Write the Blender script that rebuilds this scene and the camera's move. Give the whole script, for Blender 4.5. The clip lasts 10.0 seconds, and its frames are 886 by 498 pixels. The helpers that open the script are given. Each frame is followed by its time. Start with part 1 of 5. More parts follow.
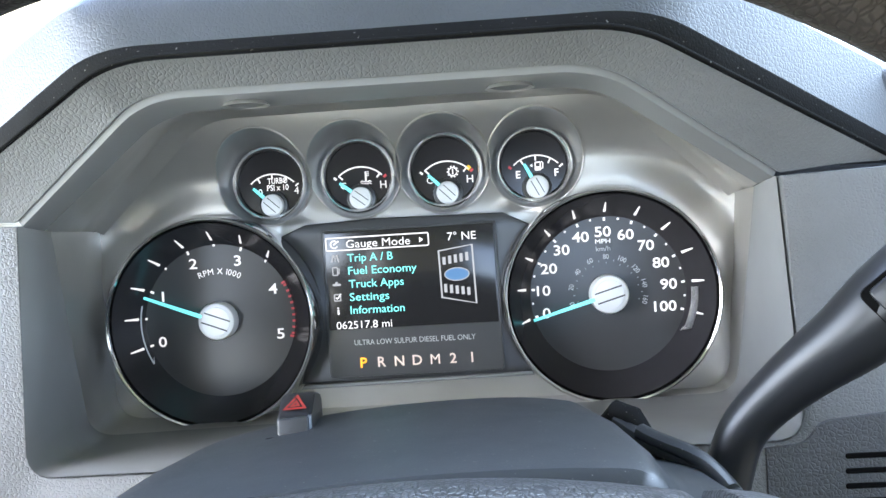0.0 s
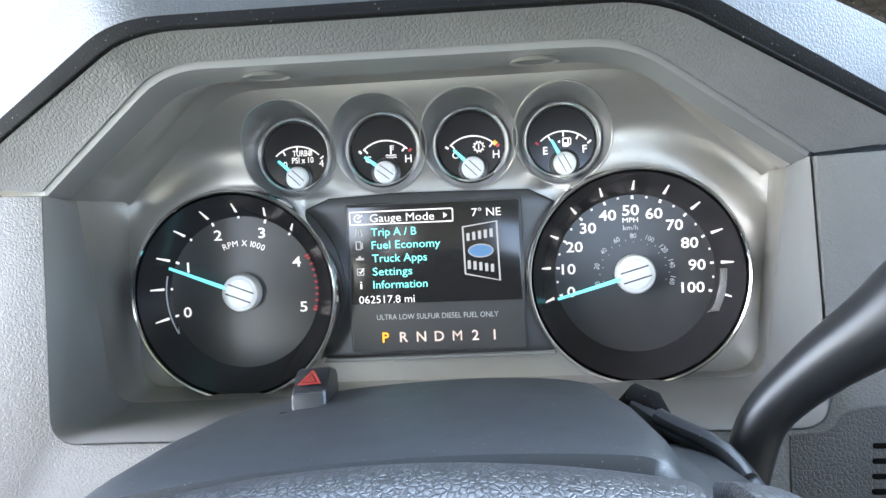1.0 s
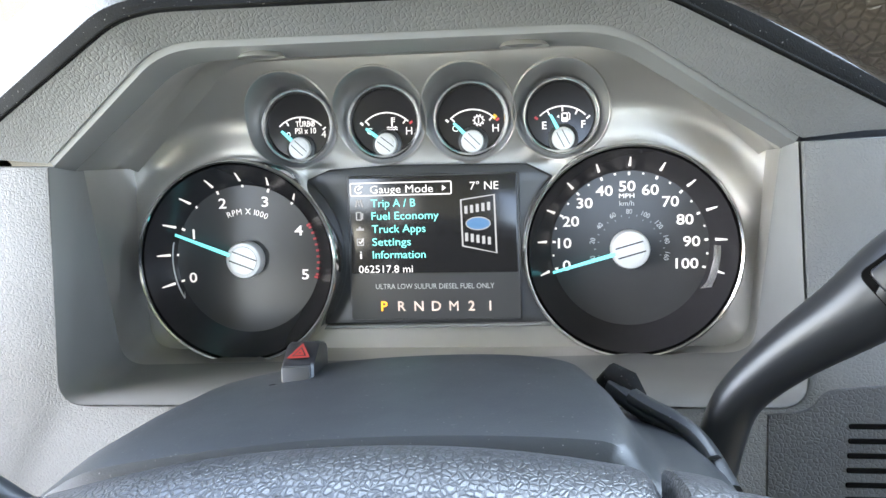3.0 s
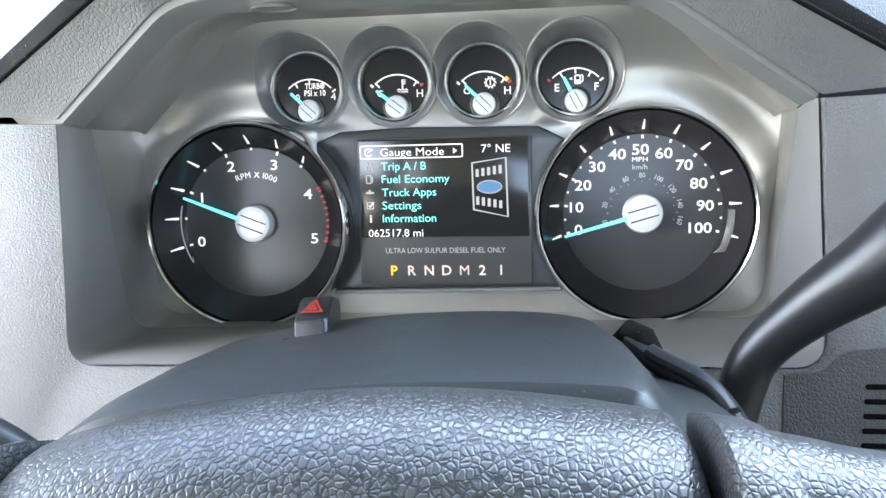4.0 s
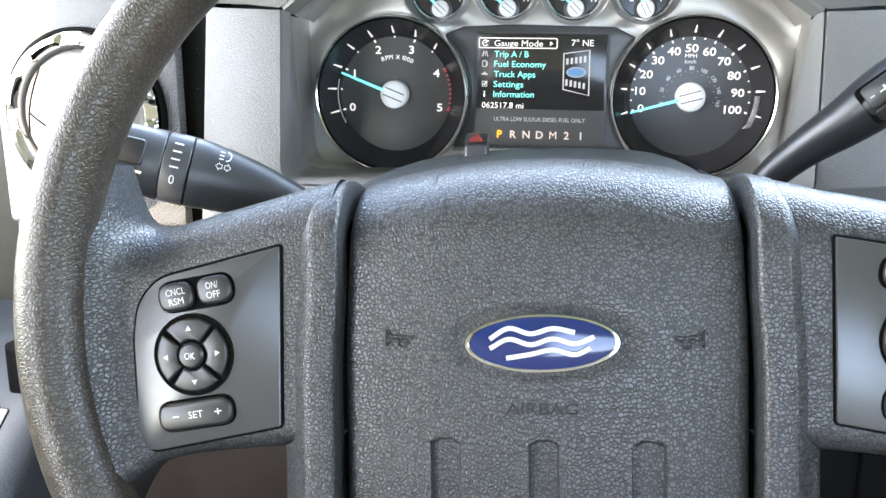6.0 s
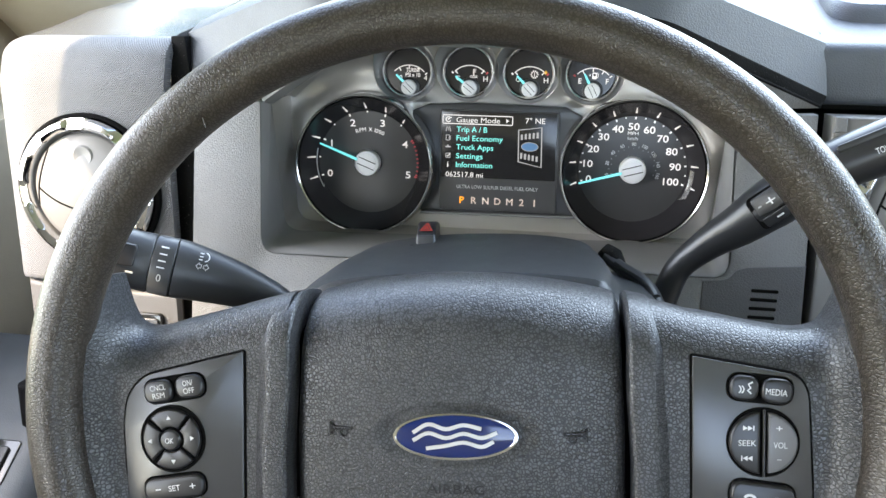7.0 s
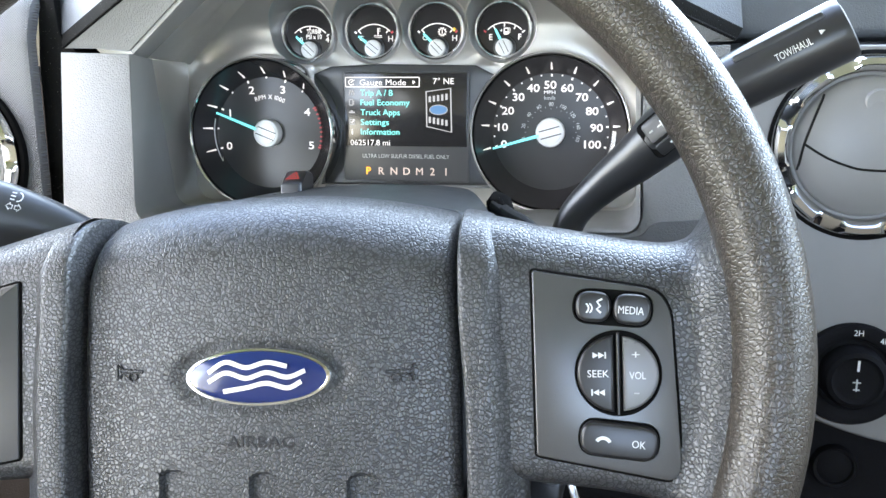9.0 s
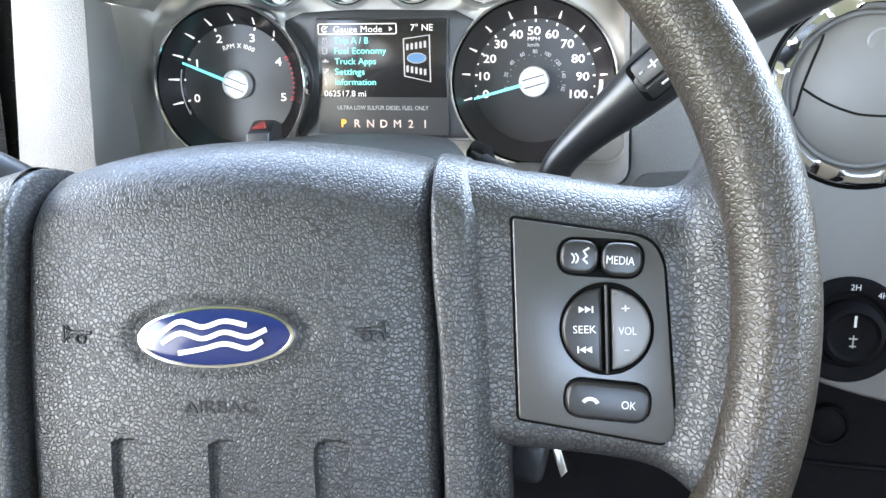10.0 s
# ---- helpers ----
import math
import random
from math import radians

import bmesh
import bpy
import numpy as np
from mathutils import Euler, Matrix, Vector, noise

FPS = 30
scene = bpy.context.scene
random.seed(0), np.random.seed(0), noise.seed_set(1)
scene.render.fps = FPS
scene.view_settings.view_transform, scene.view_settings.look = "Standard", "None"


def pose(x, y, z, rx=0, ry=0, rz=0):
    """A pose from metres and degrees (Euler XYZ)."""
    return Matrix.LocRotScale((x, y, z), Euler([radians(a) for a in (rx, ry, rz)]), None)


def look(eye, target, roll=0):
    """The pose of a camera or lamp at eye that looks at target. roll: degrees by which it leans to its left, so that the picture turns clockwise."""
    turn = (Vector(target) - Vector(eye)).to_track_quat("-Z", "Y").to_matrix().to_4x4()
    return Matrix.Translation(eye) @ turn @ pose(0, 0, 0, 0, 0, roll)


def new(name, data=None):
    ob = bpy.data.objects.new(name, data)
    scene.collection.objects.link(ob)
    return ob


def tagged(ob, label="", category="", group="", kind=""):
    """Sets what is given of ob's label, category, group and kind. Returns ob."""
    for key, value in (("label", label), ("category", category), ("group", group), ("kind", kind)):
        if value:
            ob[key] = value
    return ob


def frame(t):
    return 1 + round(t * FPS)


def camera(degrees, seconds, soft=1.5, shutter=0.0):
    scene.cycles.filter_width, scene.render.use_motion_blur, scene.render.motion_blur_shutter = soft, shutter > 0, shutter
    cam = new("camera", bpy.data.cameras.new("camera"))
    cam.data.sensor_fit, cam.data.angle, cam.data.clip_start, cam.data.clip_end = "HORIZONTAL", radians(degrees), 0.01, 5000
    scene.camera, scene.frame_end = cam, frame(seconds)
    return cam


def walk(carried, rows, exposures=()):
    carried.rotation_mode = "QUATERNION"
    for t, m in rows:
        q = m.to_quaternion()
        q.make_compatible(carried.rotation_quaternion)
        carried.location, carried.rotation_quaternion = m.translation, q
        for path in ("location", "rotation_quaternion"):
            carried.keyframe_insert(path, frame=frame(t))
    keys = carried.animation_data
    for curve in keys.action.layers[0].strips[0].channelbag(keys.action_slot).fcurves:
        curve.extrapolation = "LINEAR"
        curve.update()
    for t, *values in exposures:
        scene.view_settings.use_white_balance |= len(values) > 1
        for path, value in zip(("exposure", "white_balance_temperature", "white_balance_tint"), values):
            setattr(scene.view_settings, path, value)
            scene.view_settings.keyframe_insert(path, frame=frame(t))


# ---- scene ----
cam = camera(56.32, 10.0, 1.5)
# the instrument cluster's frame leans back; the wheel's frame is given in it
TILT = 16.0
MK = pose(0, 0, 1.45, -TILT, 0, 0)
TURN_K = Matrix(((0.99791, -0.03081, -0.05682), (0.04121, 0.98049, 0.19222), (0.04979, -0.19416, 0.9797)))
HUB_K = Vector((-0.0008, 0.3109, 0.1432))
MW = MK @ TURN_K.to_4x4() @ Matrix.Translation(-HUB_K)
CAB = pose(0, 0, 1.45)
PATH = [
    (0, (0.0279, -0.1449, 0.0878), (-0.0137, 1.8250, 0.4313), -6.16),
    (0.5, (0.0284, -0.1439, 0.0894), (-0.0603, 1.8288, 0.4061), -5.29),
    (1, (0.0338, -0.1405, 0.0894), (-0.0983, 1.8343, 0.3770), -4.69),
    (1.5, (0.0438, -0.1413, 0.0937), (-0.1299, 1.8363, 0.3364), -4.30),
    (2, (0.0438, -0.1461, 0.0960), (-0.1432, 1.8348, 0.2985), -4.02),
    (2.5, (0.0481, -0.1488, 0.0971), (-0.1402, 1.8329, 0.2908), -3.72),
    (4, (0.0423, -0.1447, 0.0872), (-0.1583, 1.8402, 0.2283), -3.24),
    (4.5, (0.0293, -0.1579, 0.0683), (-0.1794, 1.8278, 0.1856), -3.07),
    (5, (0.0093, -0.2173, 0.0358), (-0.2083, 1.7693, 0.1129), -2.03),
    (5.2, (0.0023, -0.2468, 0.0317), (-0.2093, 1.7415, 0.0759), -1.71),
    (6.3, (0.0028, -0.3221, 0.0599), (-0.2508, 1.6597, -0.0296), -0.47),
    (6.5, (0.0164, -0.3362, 0.0740), (-0.2361, 1.6453, -0.0247), -0.37),
    (7, (0.0444, -0.3666, 0.1010), (-0.2235, 1.6131, 0.0068), -0.38),
    (7.5, (0.0743, -0.3901, 0.1070), (-0.1895, 1.5915, 0.0440), -0.72),
    (8, (0.0998, -0.3723, 0.0822), (-0.1693, 1.6094, 0.0624), -1.05),
    (8.5, (0.1113, -0.3180, 0.0505), (-0.1805, 1.6606, 0.0509), -1.11),
    (9, (0.1162, -0.2991, 0.0429), (-0.1830, 1.6783, 0.0623), -1.15),
    (9.5, (0.1251, -0.2840, 0.0389), (-0.1685, 1.6941, 0.0115), -1.30),
    (10, (0.1168, -0.2732, 0.0371), (-0.1519, 1.7075, -0.0304), -1.59),
]
# exposure and white balance follow the camera's own metering
EXPOSURES = [(t, s, k, 14) for t, s, k in ((0, 3.75, 6600), (2.5, 3.9, 7000), (4.0, 3.85, 6800), (4.5, 3.95, 6600), (5.0, 4.1, 6900), (5.5, 4.05, 6950), (6.5, 3.7, 7200), (7.0, 3.25, 7200), (7.5, 2.6, 7150), (8.0, 2.0, 7050), (8.5, 3.25, 6950), (9.0, 3.87, 6950), (10, 4.1, 6950))]
walk(cam, [(t, MW @ look(eye, target, roll)) for t, eye, target, roll in PATH], EXPOSURES)

# ---- world, sun ----
world = bpy.data.worlds.new("sky")
scene.world = world
world.use_nodes = True
wn = world.node_tree
sky = wn.nodes.new("ShaderNodeTexSky")
sky.sky_type, sky.sun_disc = "NISHITA", False
sky.sun_elevation, sky.sun_rotation = radians(48), radians(238)
wn.links.new(sky.outputs[0], wn.nodes["Background"].inputs[0])
wn.nodes["Background"].inputs[1].default_value = 0.15
sun = new("sun", bpy.data.lights.new("sun", "SUN"))
sun.data.energy, sun.data.angle, sun.data.color = 1.6, radians(0.6), (1.0, 0.84, 0.62)
SUN_TO = Vector((-0.62, -0.30, 0.72))
sun.matrix_world = look((0, 0, 3), Vector((0, 0, 3)) - SUN_TO)


glow = new("windscreen_daylight", bpy.data.lights.new("windscreen_daylight", "AREA"))
glow.data.shape, glow.data.size, glow.data.size_y, glow.data.energy, glow.data.color = "RECTANGLE", 1.5, 0.5, 2.8, (0.64, 0.83, 1.0)
glow.matrix_world = CAB @ look((0.25, 0.34, 0.44), (0.05, -0.30, -0.10))
for nm, eye, aim, w, h, power in (("passenger_window_daylight", (1.23, -.58, .32), (-.05, -.15, -.05), 1.1, 0.36, 0.42), ("driver_window_daylight", (-.50, -.30, .16), (.10, -.30, -.06), 0.50, 0.36, 0.38), ("rear_door_window_daylight", (-.50, -.84, .14), (.0, -.34, .0), 0.50, 0.30, 0.21), ("rear_window_daylight", (.33, -1.24, .33), (.15, -.34, .02), 0.48, 0.36, 0.05)):
    lamp = new(nm, bpy.data.lights.new(nm, "AREA"))
    lamp.data.shape, lamp.data.size, lamp.data.size_y, lamp.data.energy, lamp.data.color = "RECTANGLE", w, h, power, (0.84, 0.93, 1.0)
    lamp.matrix_world = CAB @ look(eye, aim)
LIT = 0.20


# ---- materials ----
def mat(name, color, rough=0.5, metal=0.0, vary=0.12, grain=0.0, grain_size=0.0015, kind="leather", emit=None,
        power=0.0, coat=0.0, spec=0.5, dust=0.0, rough_vary=0.1, crease_shade=0.0, relief=0.115):
    m = bpy.data.materials.new(name)
    m.use_nodes = True
    nt = m.node_tree
    p = nt.nodes["Principled BSDF"]
    p.inputs["Roughness"].default_value = rough
    p.inputs["Metallic"].default_value = metal
    p.inputs["Specular IOR Level"].default_value = spec
    p.inputs["Coat Weight"].default_value = coat
    p.inputs["Coat Roughness"].default_value = 0.08
    tc = nt.nodes.new("ShaderNodeTexCoord")
    base = (*color, 1)
    if vary > 0:
        n = nt.nodes.new("ShaderNodeTexNoise")
        n.inputs["Scale"].default_value, n.inputs["Detail"].default_value = 28.0, 6.0
        nt.links.new(tc.outputs["Object"], n.inputs["Vector"])
        r = nt.nodes.new("ShaderNodeValToRGB")
        r.color_ramp.elements[0].position, r.color_ramp.elements[1].position = 0.3, 0.72
        r.color_ramp.elements[0].color = (*[c * (1 - vary) for c in color], 1)
        r.color_ramp.elements[1].color = (*[min(1, c * (1 + vary)) for c in color], 1)
        nt.links.new(n.outputs["Fac"], r.inputs[0])
        out = r.outputs[0]
        if dust > 0:
            d = nt.nodes.new("ShaderNodeTexNoise")
            d.inputs["Scale"].default_value, d.inputs["Detail"].default_value = 900.0, 2.0
            nt.links.new(tc.outputs["Object"], d.inputs["Vector"])
            dr = nt.nodes.new("ShaderNodeValToRGB")
            dr.color_ramp.elements[0].position, dr.color_ramp.elements[1].position = 0.70, 0.78
            dr.color_ramp.elements[1].color = (dust, dust, dust, 1)
            dr.color_ramp.elements[0].color = (0, 0, 0, 1)
            nt.links.new(d.outputs["Fac"], dr.inputs[0])
            mx = nt.nodes.new("ShaderNodeMix")
            mx.data_type = "RGBA"
            nt.links.new(dr.outputs[0], mx.inputs["Factor"])
            nt.links.new(out, mx.inputs["A"])
            mx.inputs["B"].default_value = (0.5, 0.48, 0.45, 1)
            out = mx.outputs["Result"]
        nt.links.new(out, p.inputs["Base Color"])
        mr = nt.nodes.new("ShaderNodeMapRange")
        mr.inputs["To Min"].default_value, mr.inputs["To Max"].default_value = max(0.02, rough * (1 - rough_vary)), min(1, rough * (1 + rough_vary))
        n2 = nt.nodes.new("ShaderNodeTexNoise")
        n2.inputs["Scale"].default_value, n2.inputs["Detail"].default_value = 90.0, 4.0
        nt.links.new(tc.outputs["Object"], n2.inputs["Vector"])
        nt.links.new(n2.outputs["Fac"], mr.inputs["Value"])
        nt.links.new(mr.outputs[0], p.inputs["Roughness"])
    else:
        p.inputs["Base Color"].default_value = base
    if grain > 0:
        b = nt.nodes.new("ShaderNodeBump")
        b.inputs["Strength"].default_value = grain
        if kind == "leather":
            w = nt.nodes.new("ShaderNodeTexNoise")
            w.inputs["Scale"].default_value, w.inputs["Detail"].default_value = 0.55 / grain_size, 3.0
            nt.links.new(tc.outputs["Object"], w.inputs["Vector"])
            ad = nt.nodes.new("ShaderNodeVectorMath")
            ad.operation = "MULTIPLY_ADD"
            nt.links.new(w.outputs["Color"], ad.inputs[0])
            ad.inputs[1].default_value = (grain_size * 0.85,) * 3
            nt.links.new(tc.outputs["Object"], ad.inputs[2])
            v = nt.nodes.new("ShaderNodeTexVoronoi")
            v.feature = "DISTANCE_TO_EDGE"
            v.inputs["Scale"].default_value = 1.0 / grain_size
            sq_ = nt.nodes.new("ShaderNodeVectorMath")
            sq_.operation = "MULTIPLY"
            nt.links.new(ad.outputs[0], sq_.inputs[0])
            sq_.inputs[1].default_value = (1.0, 0.6, 1.0)
            nt.links.new(sq_.outputs[0], v.inputs["Vector"])
            pw = nt.nodes.new("ShaderNodeMapRange")
            pw.interpolation_type = "SMOOTHSTEP"
            pw.inputs["From Max"].default_value = 0.24
            nt.links.new(v.outputs["Distance"], pw.inputs["Value"])
            f = nt.nodes.new("ShaderNodeTexNoise")
            f.inputs["Scale"].default_value, f.inputs["Detail"].default_value = 0.9 / grain_size, 3.0
            nt.links.new(tc.outputs["Object"], f.inputs["Vector"])
            su = nt.nodes.new("ShaderNodeMath")
            su.operation = "MULTIPLY_ADD"
            nt.links.new(f.outputs["Fac"], su.inputs[0])
            su.inputs[1].default_value = 0.3
            nt.links.new(pw.outputs[0], su.inputs[2])
            b.inputs["Distance"].default_value = grain_size * relief
            # shade inside the grain's creases, put into base colour and specular
            if crease_shade > 0:
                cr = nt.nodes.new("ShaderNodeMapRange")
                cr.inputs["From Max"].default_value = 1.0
                cr.inputs["To Min"].default_value = 1 - crease_shade
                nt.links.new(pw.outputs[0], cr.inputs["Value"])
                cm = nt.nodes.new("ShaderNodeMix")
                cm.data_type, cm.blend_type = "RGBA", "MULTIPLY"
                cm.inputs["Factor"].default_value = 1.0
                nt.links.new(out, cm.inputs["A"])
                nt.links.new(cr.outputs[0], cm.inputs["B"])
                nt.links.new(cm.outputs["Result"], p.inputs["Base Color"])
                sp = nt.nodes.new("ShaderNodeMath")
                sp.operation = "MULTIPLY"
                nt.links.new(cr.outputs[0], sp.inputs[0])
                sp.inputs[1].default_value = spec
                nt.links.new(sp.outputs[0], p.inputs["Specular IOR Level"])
            nt.links.new(su.outputs[0], b.inputs["Height"])
        elif kind == "mesh":
            sx = nt.nodes.new("ShaderNodeSeparateXYZ")
            nt.links.new(tc.outputs["Object"], sx.inputs[0])
            parts = []
            for ax in ("X", "Z"):
                ml = nt.nodes.new("ShaderNodeMath")
                ml.operation = "MULTIPLY"
                nt.links.new(sx.outputs[ax], ml.inputs[0])
                ml.inputs[1].default_value = 2 * math.pi / grain_size
                sn = nt.nodes.new("ShaderNodeMath")
                sn.operation = "SINE"
                nt.links.new(ml.outputs[0], sn.inputs[0])
                parts.append(sn)
            pr = nt.nodes.new("ShaderNodeMath")
            pr.operation = "MULTIPLY"
            nt.links.new(parts[0].outputs[0], pr.inputs[0])
            nt.links.new(parts[1].outputs[0], pr.inputs[1])
            b.inputs["Distance"].default_value = grain_size * 0.3
            nt.links.new(pr.outputs[0], b.inputs["Height"])
        else:
            f = nt.nodes.new("ShaderNodeTexNoise")
            f.inputs["Scale"].default_value, f.inputs["Detail"].default_value = 1.0 / grain_size, 3.0
            nt.links.new(tc.outputs["Object"], f.inputs["Vector"])
            b.inputs["Distance"].default_value = grain_size * 0.35
            nt.links.new(f.outputs["Fac"], b.inputs["Height"])
        nt.links.new(b.outputs[0], p.inputs["Normal"])
    if emit:
        p.inputs["Emission Color"].default_value = (*emit, 1)
        p.inputs["Emission Strength"].default_value = power * LIT
    return m


# hub, rim and spoke grain carry crease shade painted into their colour
M_PAD = mat("hub_grained_vinyl", (0.045, 0.046, 0.049), 0.35, grain=1.0, spec=0.75, crease_shade=0.46, grain_size=0.0016, rough_vary=0.15, relief=0.076)
M_RIM = mat("rim_worn_leather", (0.046, 0.037, 0.029), 0.31, vary=0.22, crease_shade=0.32, spec=0.66, grain=0.9, grain_size=0.0016, rough_vary=0.2, relief=0.062)
M_SPOKE = mat("spoke_grained_vinyl", (0.046, 0.047, 0.050), 0.35, grain=1.0, spec=0.75, crease_shade=0.46, grain_size=0.0016, relief=0.076)
M_DASHTOP = mat("dash_top_grained_vinyl", (0.068, 0.076, 0.089), 0.42, grain=0.9, grain_size=0.0018, relief=0.045)
M_VISOR = mat("visor_grained_plastic", (0.195, 0.195, 0.195), 0.50, vary=0.06, grain=1.0, grain_size=0.0018, relief=0.085)
M_PANEL = mat("bezel_grained_plastic", (0.158, 0.161, 0.164), 0.46, vary=0.05, grain=1.0, grain_size=0.0018, relief=0.085)
M_PANEL_S = mat("bezel_smooth_plastic", (0.22, 0.222, 0.222), 0.36, vary=0.05, grain=0.15, grain_size=0.0006, kind="fine")
M_SILVER = mat("satin_silver_paint", (0.60, 0.585, 0.56), 0.45, metal=0.95, vary=0.05, grain=0.05, grain_size=0.0005, kind="fine")
M_CHROME = mat("polished_chrome", (0.70, 0.70, 0.70), 0.11, metal=1.0, vary=0.03)
M_SATIN = mat("satin_aluminium", (0.75, 0.75, 0.75), 0.20, metal=0.95, vary=0.06)
M_KNOB = mat("silver_cap_plastic", (0.86, 0.86, 0.86), 0.35, metal=0.2, vary=0.05)
M_VOID = mat("unlit_gap_black", (0.005, 0.005, 0.005), 0.9, vary=0.0, spec=0.05)
M_BLACK = mat("black_rubber", (0.009, 0.009, 0.009), 0.85, vary=0.3, grain=0.5, grain_size=0.001, kind="fine", spec=0.1, dust=0.4)
M_GLOSS = mat("piano_black", (0.012, 0.012, 0.013), 0.12, vary=0.1, coat=0.5)
M_SURR = mat("dark_display_surround", (0.045, 0.046, 0.048), 0.3, vary=0.1)
M_FACE = mat("dial_face_grey", (0.062, 0.061, 0.062), 0.24, vary=0.06, spec=0.35)
M_FACE_D = mat("dial_face_black", (0.030, 0.028, 0.031), 0.17, vary=0.1)
M_STRIP = mat("gear_strip_grey", (0.075, 0.076, 0.078), 0.3, vary=0.06)
M_SHROUD = mat("column_shroud_plastic", (0.029, 0.032, 0.034), 0.44, vary=0.1, grain=0.25, grain_size=0.0007, kind="fine", dust=0.5)
M_STALK = mat("stalk_matt_plastic", (0.042, 0.044, 0.048), 0.36, vary=0.12, grain=0.12, grain_size=0.0006, kind="fine")
M_LEVER = mat("lever_black_plastic", (0.020, 0.021, 0.023), 0.34, vary=0.12, grain=0.12, grain_size=0.0006, kind="fine")
# smooth vinyl darker than the cover, its tone standing in for shading on embossed marks
M_EMBOSS_SHADE = mat("smooth_emboss_shade_vinyl", (0.018, 0.018, 0.019), 0.55, vary=0.1, spec=0.3)
M_BTN = mat("button_rubber", (0.020, 0.020, 0.022), 0.30, vary=0.15)
M_BTN_G = mat("volume_button_grey", (0.14, 0.14, 0.145), 0.28, vary=0.1)
M_SWPANEL = mat("switch_panel_plastic", (0.048, 0.049, 0.052), 0.26, spec=0.8, vary=0.06, grain=0.2, grain_size=0.0005, kind="fine")
M_DARK = mat("footwell_black_plastic", (0.005, 0.005, 0.006), 0.7, vary=0.3, grain=0.3, grain_size=0.002, spec=0.08)
# darker copy of the satin silver: soft shade of the gauge hollows as colour
M_WELL_SHADE = mat("gauge_well_shaded_silver", (0.50, 0.50, 0.50), 0.42, metal=0.85, vary=0.06)
M_CONCRETE = mat("pale_concrete", (0.55, 0.53, 0.49), 0.85, vary=0.12, grain=0.3, grain_size=0.02, kind="fine")
M_STACK = mat("centre_stack_grey", (0.160, 0.157, 0.153), 0.40, vary=0.05, grain=0.2, grain_size=0.0006, kind="fine")
M_VENT = mat("vent_flap_plastic", (0.18, 0.175, 0.17), 0.38, vary=0.06, grain=0.15, grain_size=0.0006, kind="fine")
M_WEDGE = mat("woven_mesh_plastic", (0.15, 0.15, 0.155), 0.5, vary=0.05, grain=0.8, grain_size=0.0018, kind="mesh")
M_ENDTOP = mat("smooth_dash_end_plastic", (0.075, 0.076, 0.080), 0.17, vary=0.08, spec=0.6, grain=0.12, grain_size=0.0012, kind="fine")
M_LOWER = mat("lower_dash_plastic", (0.09, 0.09, 0.092), 0.5, vary=0.06, grain=0.4, grain_size=0.0015)
M_DARKGRAIN = mat("dark_grained_dash_plastic", (0.075, 0.077, 0.082), 0.5, vary=0.06, grain=0.7, grain_size=0.0019)
M_BEIGE = mat("beige_pillar_trim", (0.42, 0.36, 0.27), 0.6, vary=0.05, grain=0.4, grain_size=0.002)
M_HEAD = mat("headliner_cloth", (0.42, 0.38, 0.32), 0.9, vary=0.08, grain=0.4, grain_size=0.002, kind="fine")
M_SEAT = mat("rear_trim_tan", (0.30, 0.24, 0.17), 0.85, vary=0.15, grain=0.4, grain_size=0.003)
M_GRASS = mat("lawn_grass", (0.07, 0.22, 0.02), 0.9, vary=0.5, grain=0.6, grain_size=0.05, kind="fine")
M_LEAF = mat("tree_leaf_green", (0.060, 0.115, 0.022), 0.55, vary=0.35)
M_BARK = mat("tree_bark", (0.12, 0.09, 0.065), 0.9, vary=0.3, grain=0.6, grain_size=0.05, kind="fine")
M_BODY = mat("truck_body_paint", (0.03, 0.035, 0.04), 0.2, coat=0.6, vary=0.1)
M_WHITE = mat("white_print", (0.80, 0.80, 0.80), 0.5, vary=0.0, emit=(1.0, 0.95, 0.93), power=0.30)
M_PRINT = mat("pale_grey_print", (0.62, 0.62, 0.62), 0.5, vary=0.0)
M_DIM = mat("dim_grey_print", (0.36, 0.36, 0.36), 0.5, vary=0.0)
M_RED = mat("red_print", (0.55, 0.06, 0.07), 0.5, vary=0.0, emit=(1, 0.1, 0.1), power=0.06)
M_YELLOW = mat("yellow_print", (0.8, 0.5, 0.04), 0.5, vary=0.0, emit=(1, 0.6, 0.05), power=0.15)
M_NEEDLE = mat("lit_cyan_needle", (0.20, 0.62, 0.68), 0.35, vary=0.0, emit=(0.12, 0.75, 0.85), power=0.55)
M_SCREEN = mat("lcd_glass", (0.008, 0.008, 0.009), 0.14, vary=0.05, emit=(0.5, 0.55, 0.6), power=0.012)
M_CYAN = mat("lcd_cyan", (0.02, 0.05, 0.05), 0.4, vary=0.0, emit=(0.20, 0.95, 0.92), power=0.75)
M_LCDW = mat("lcd_white", (0.05, 0.05, 0.05), 0.4, vary=0.0, emit=(0.93, 0.97, 1.0), power=0.55)
M_LCDG = mat("lcd_grey", (0.03, 0.03, 0.03), 0.4, vary=0.0, emit=(0.75, 0.8, 0.85), power=0.30)
M_LCDB = mat("lcd_blue", (0.01, 0.02, 0.05), 0.4, vary=0.0, emit=(0.10, 0.28, 0.55), power=0.40)
M_AMBER = mat("lit_amber", (0.6, 0.25, 0.02), 0.4, vary=0.0, emit=(1.0, 0.34, 0.02), power=0.8)
M_GEAR = mat("gear_print", (0.62, 0.52, 0.46), 0.5, vary=0.0, emit=(1.0, 0.80, 0.68), power=0.20)
M_HAZ = mat("hazard_red_print", (0.30, 0.03, 0.02), 0.5, vary=0.0)
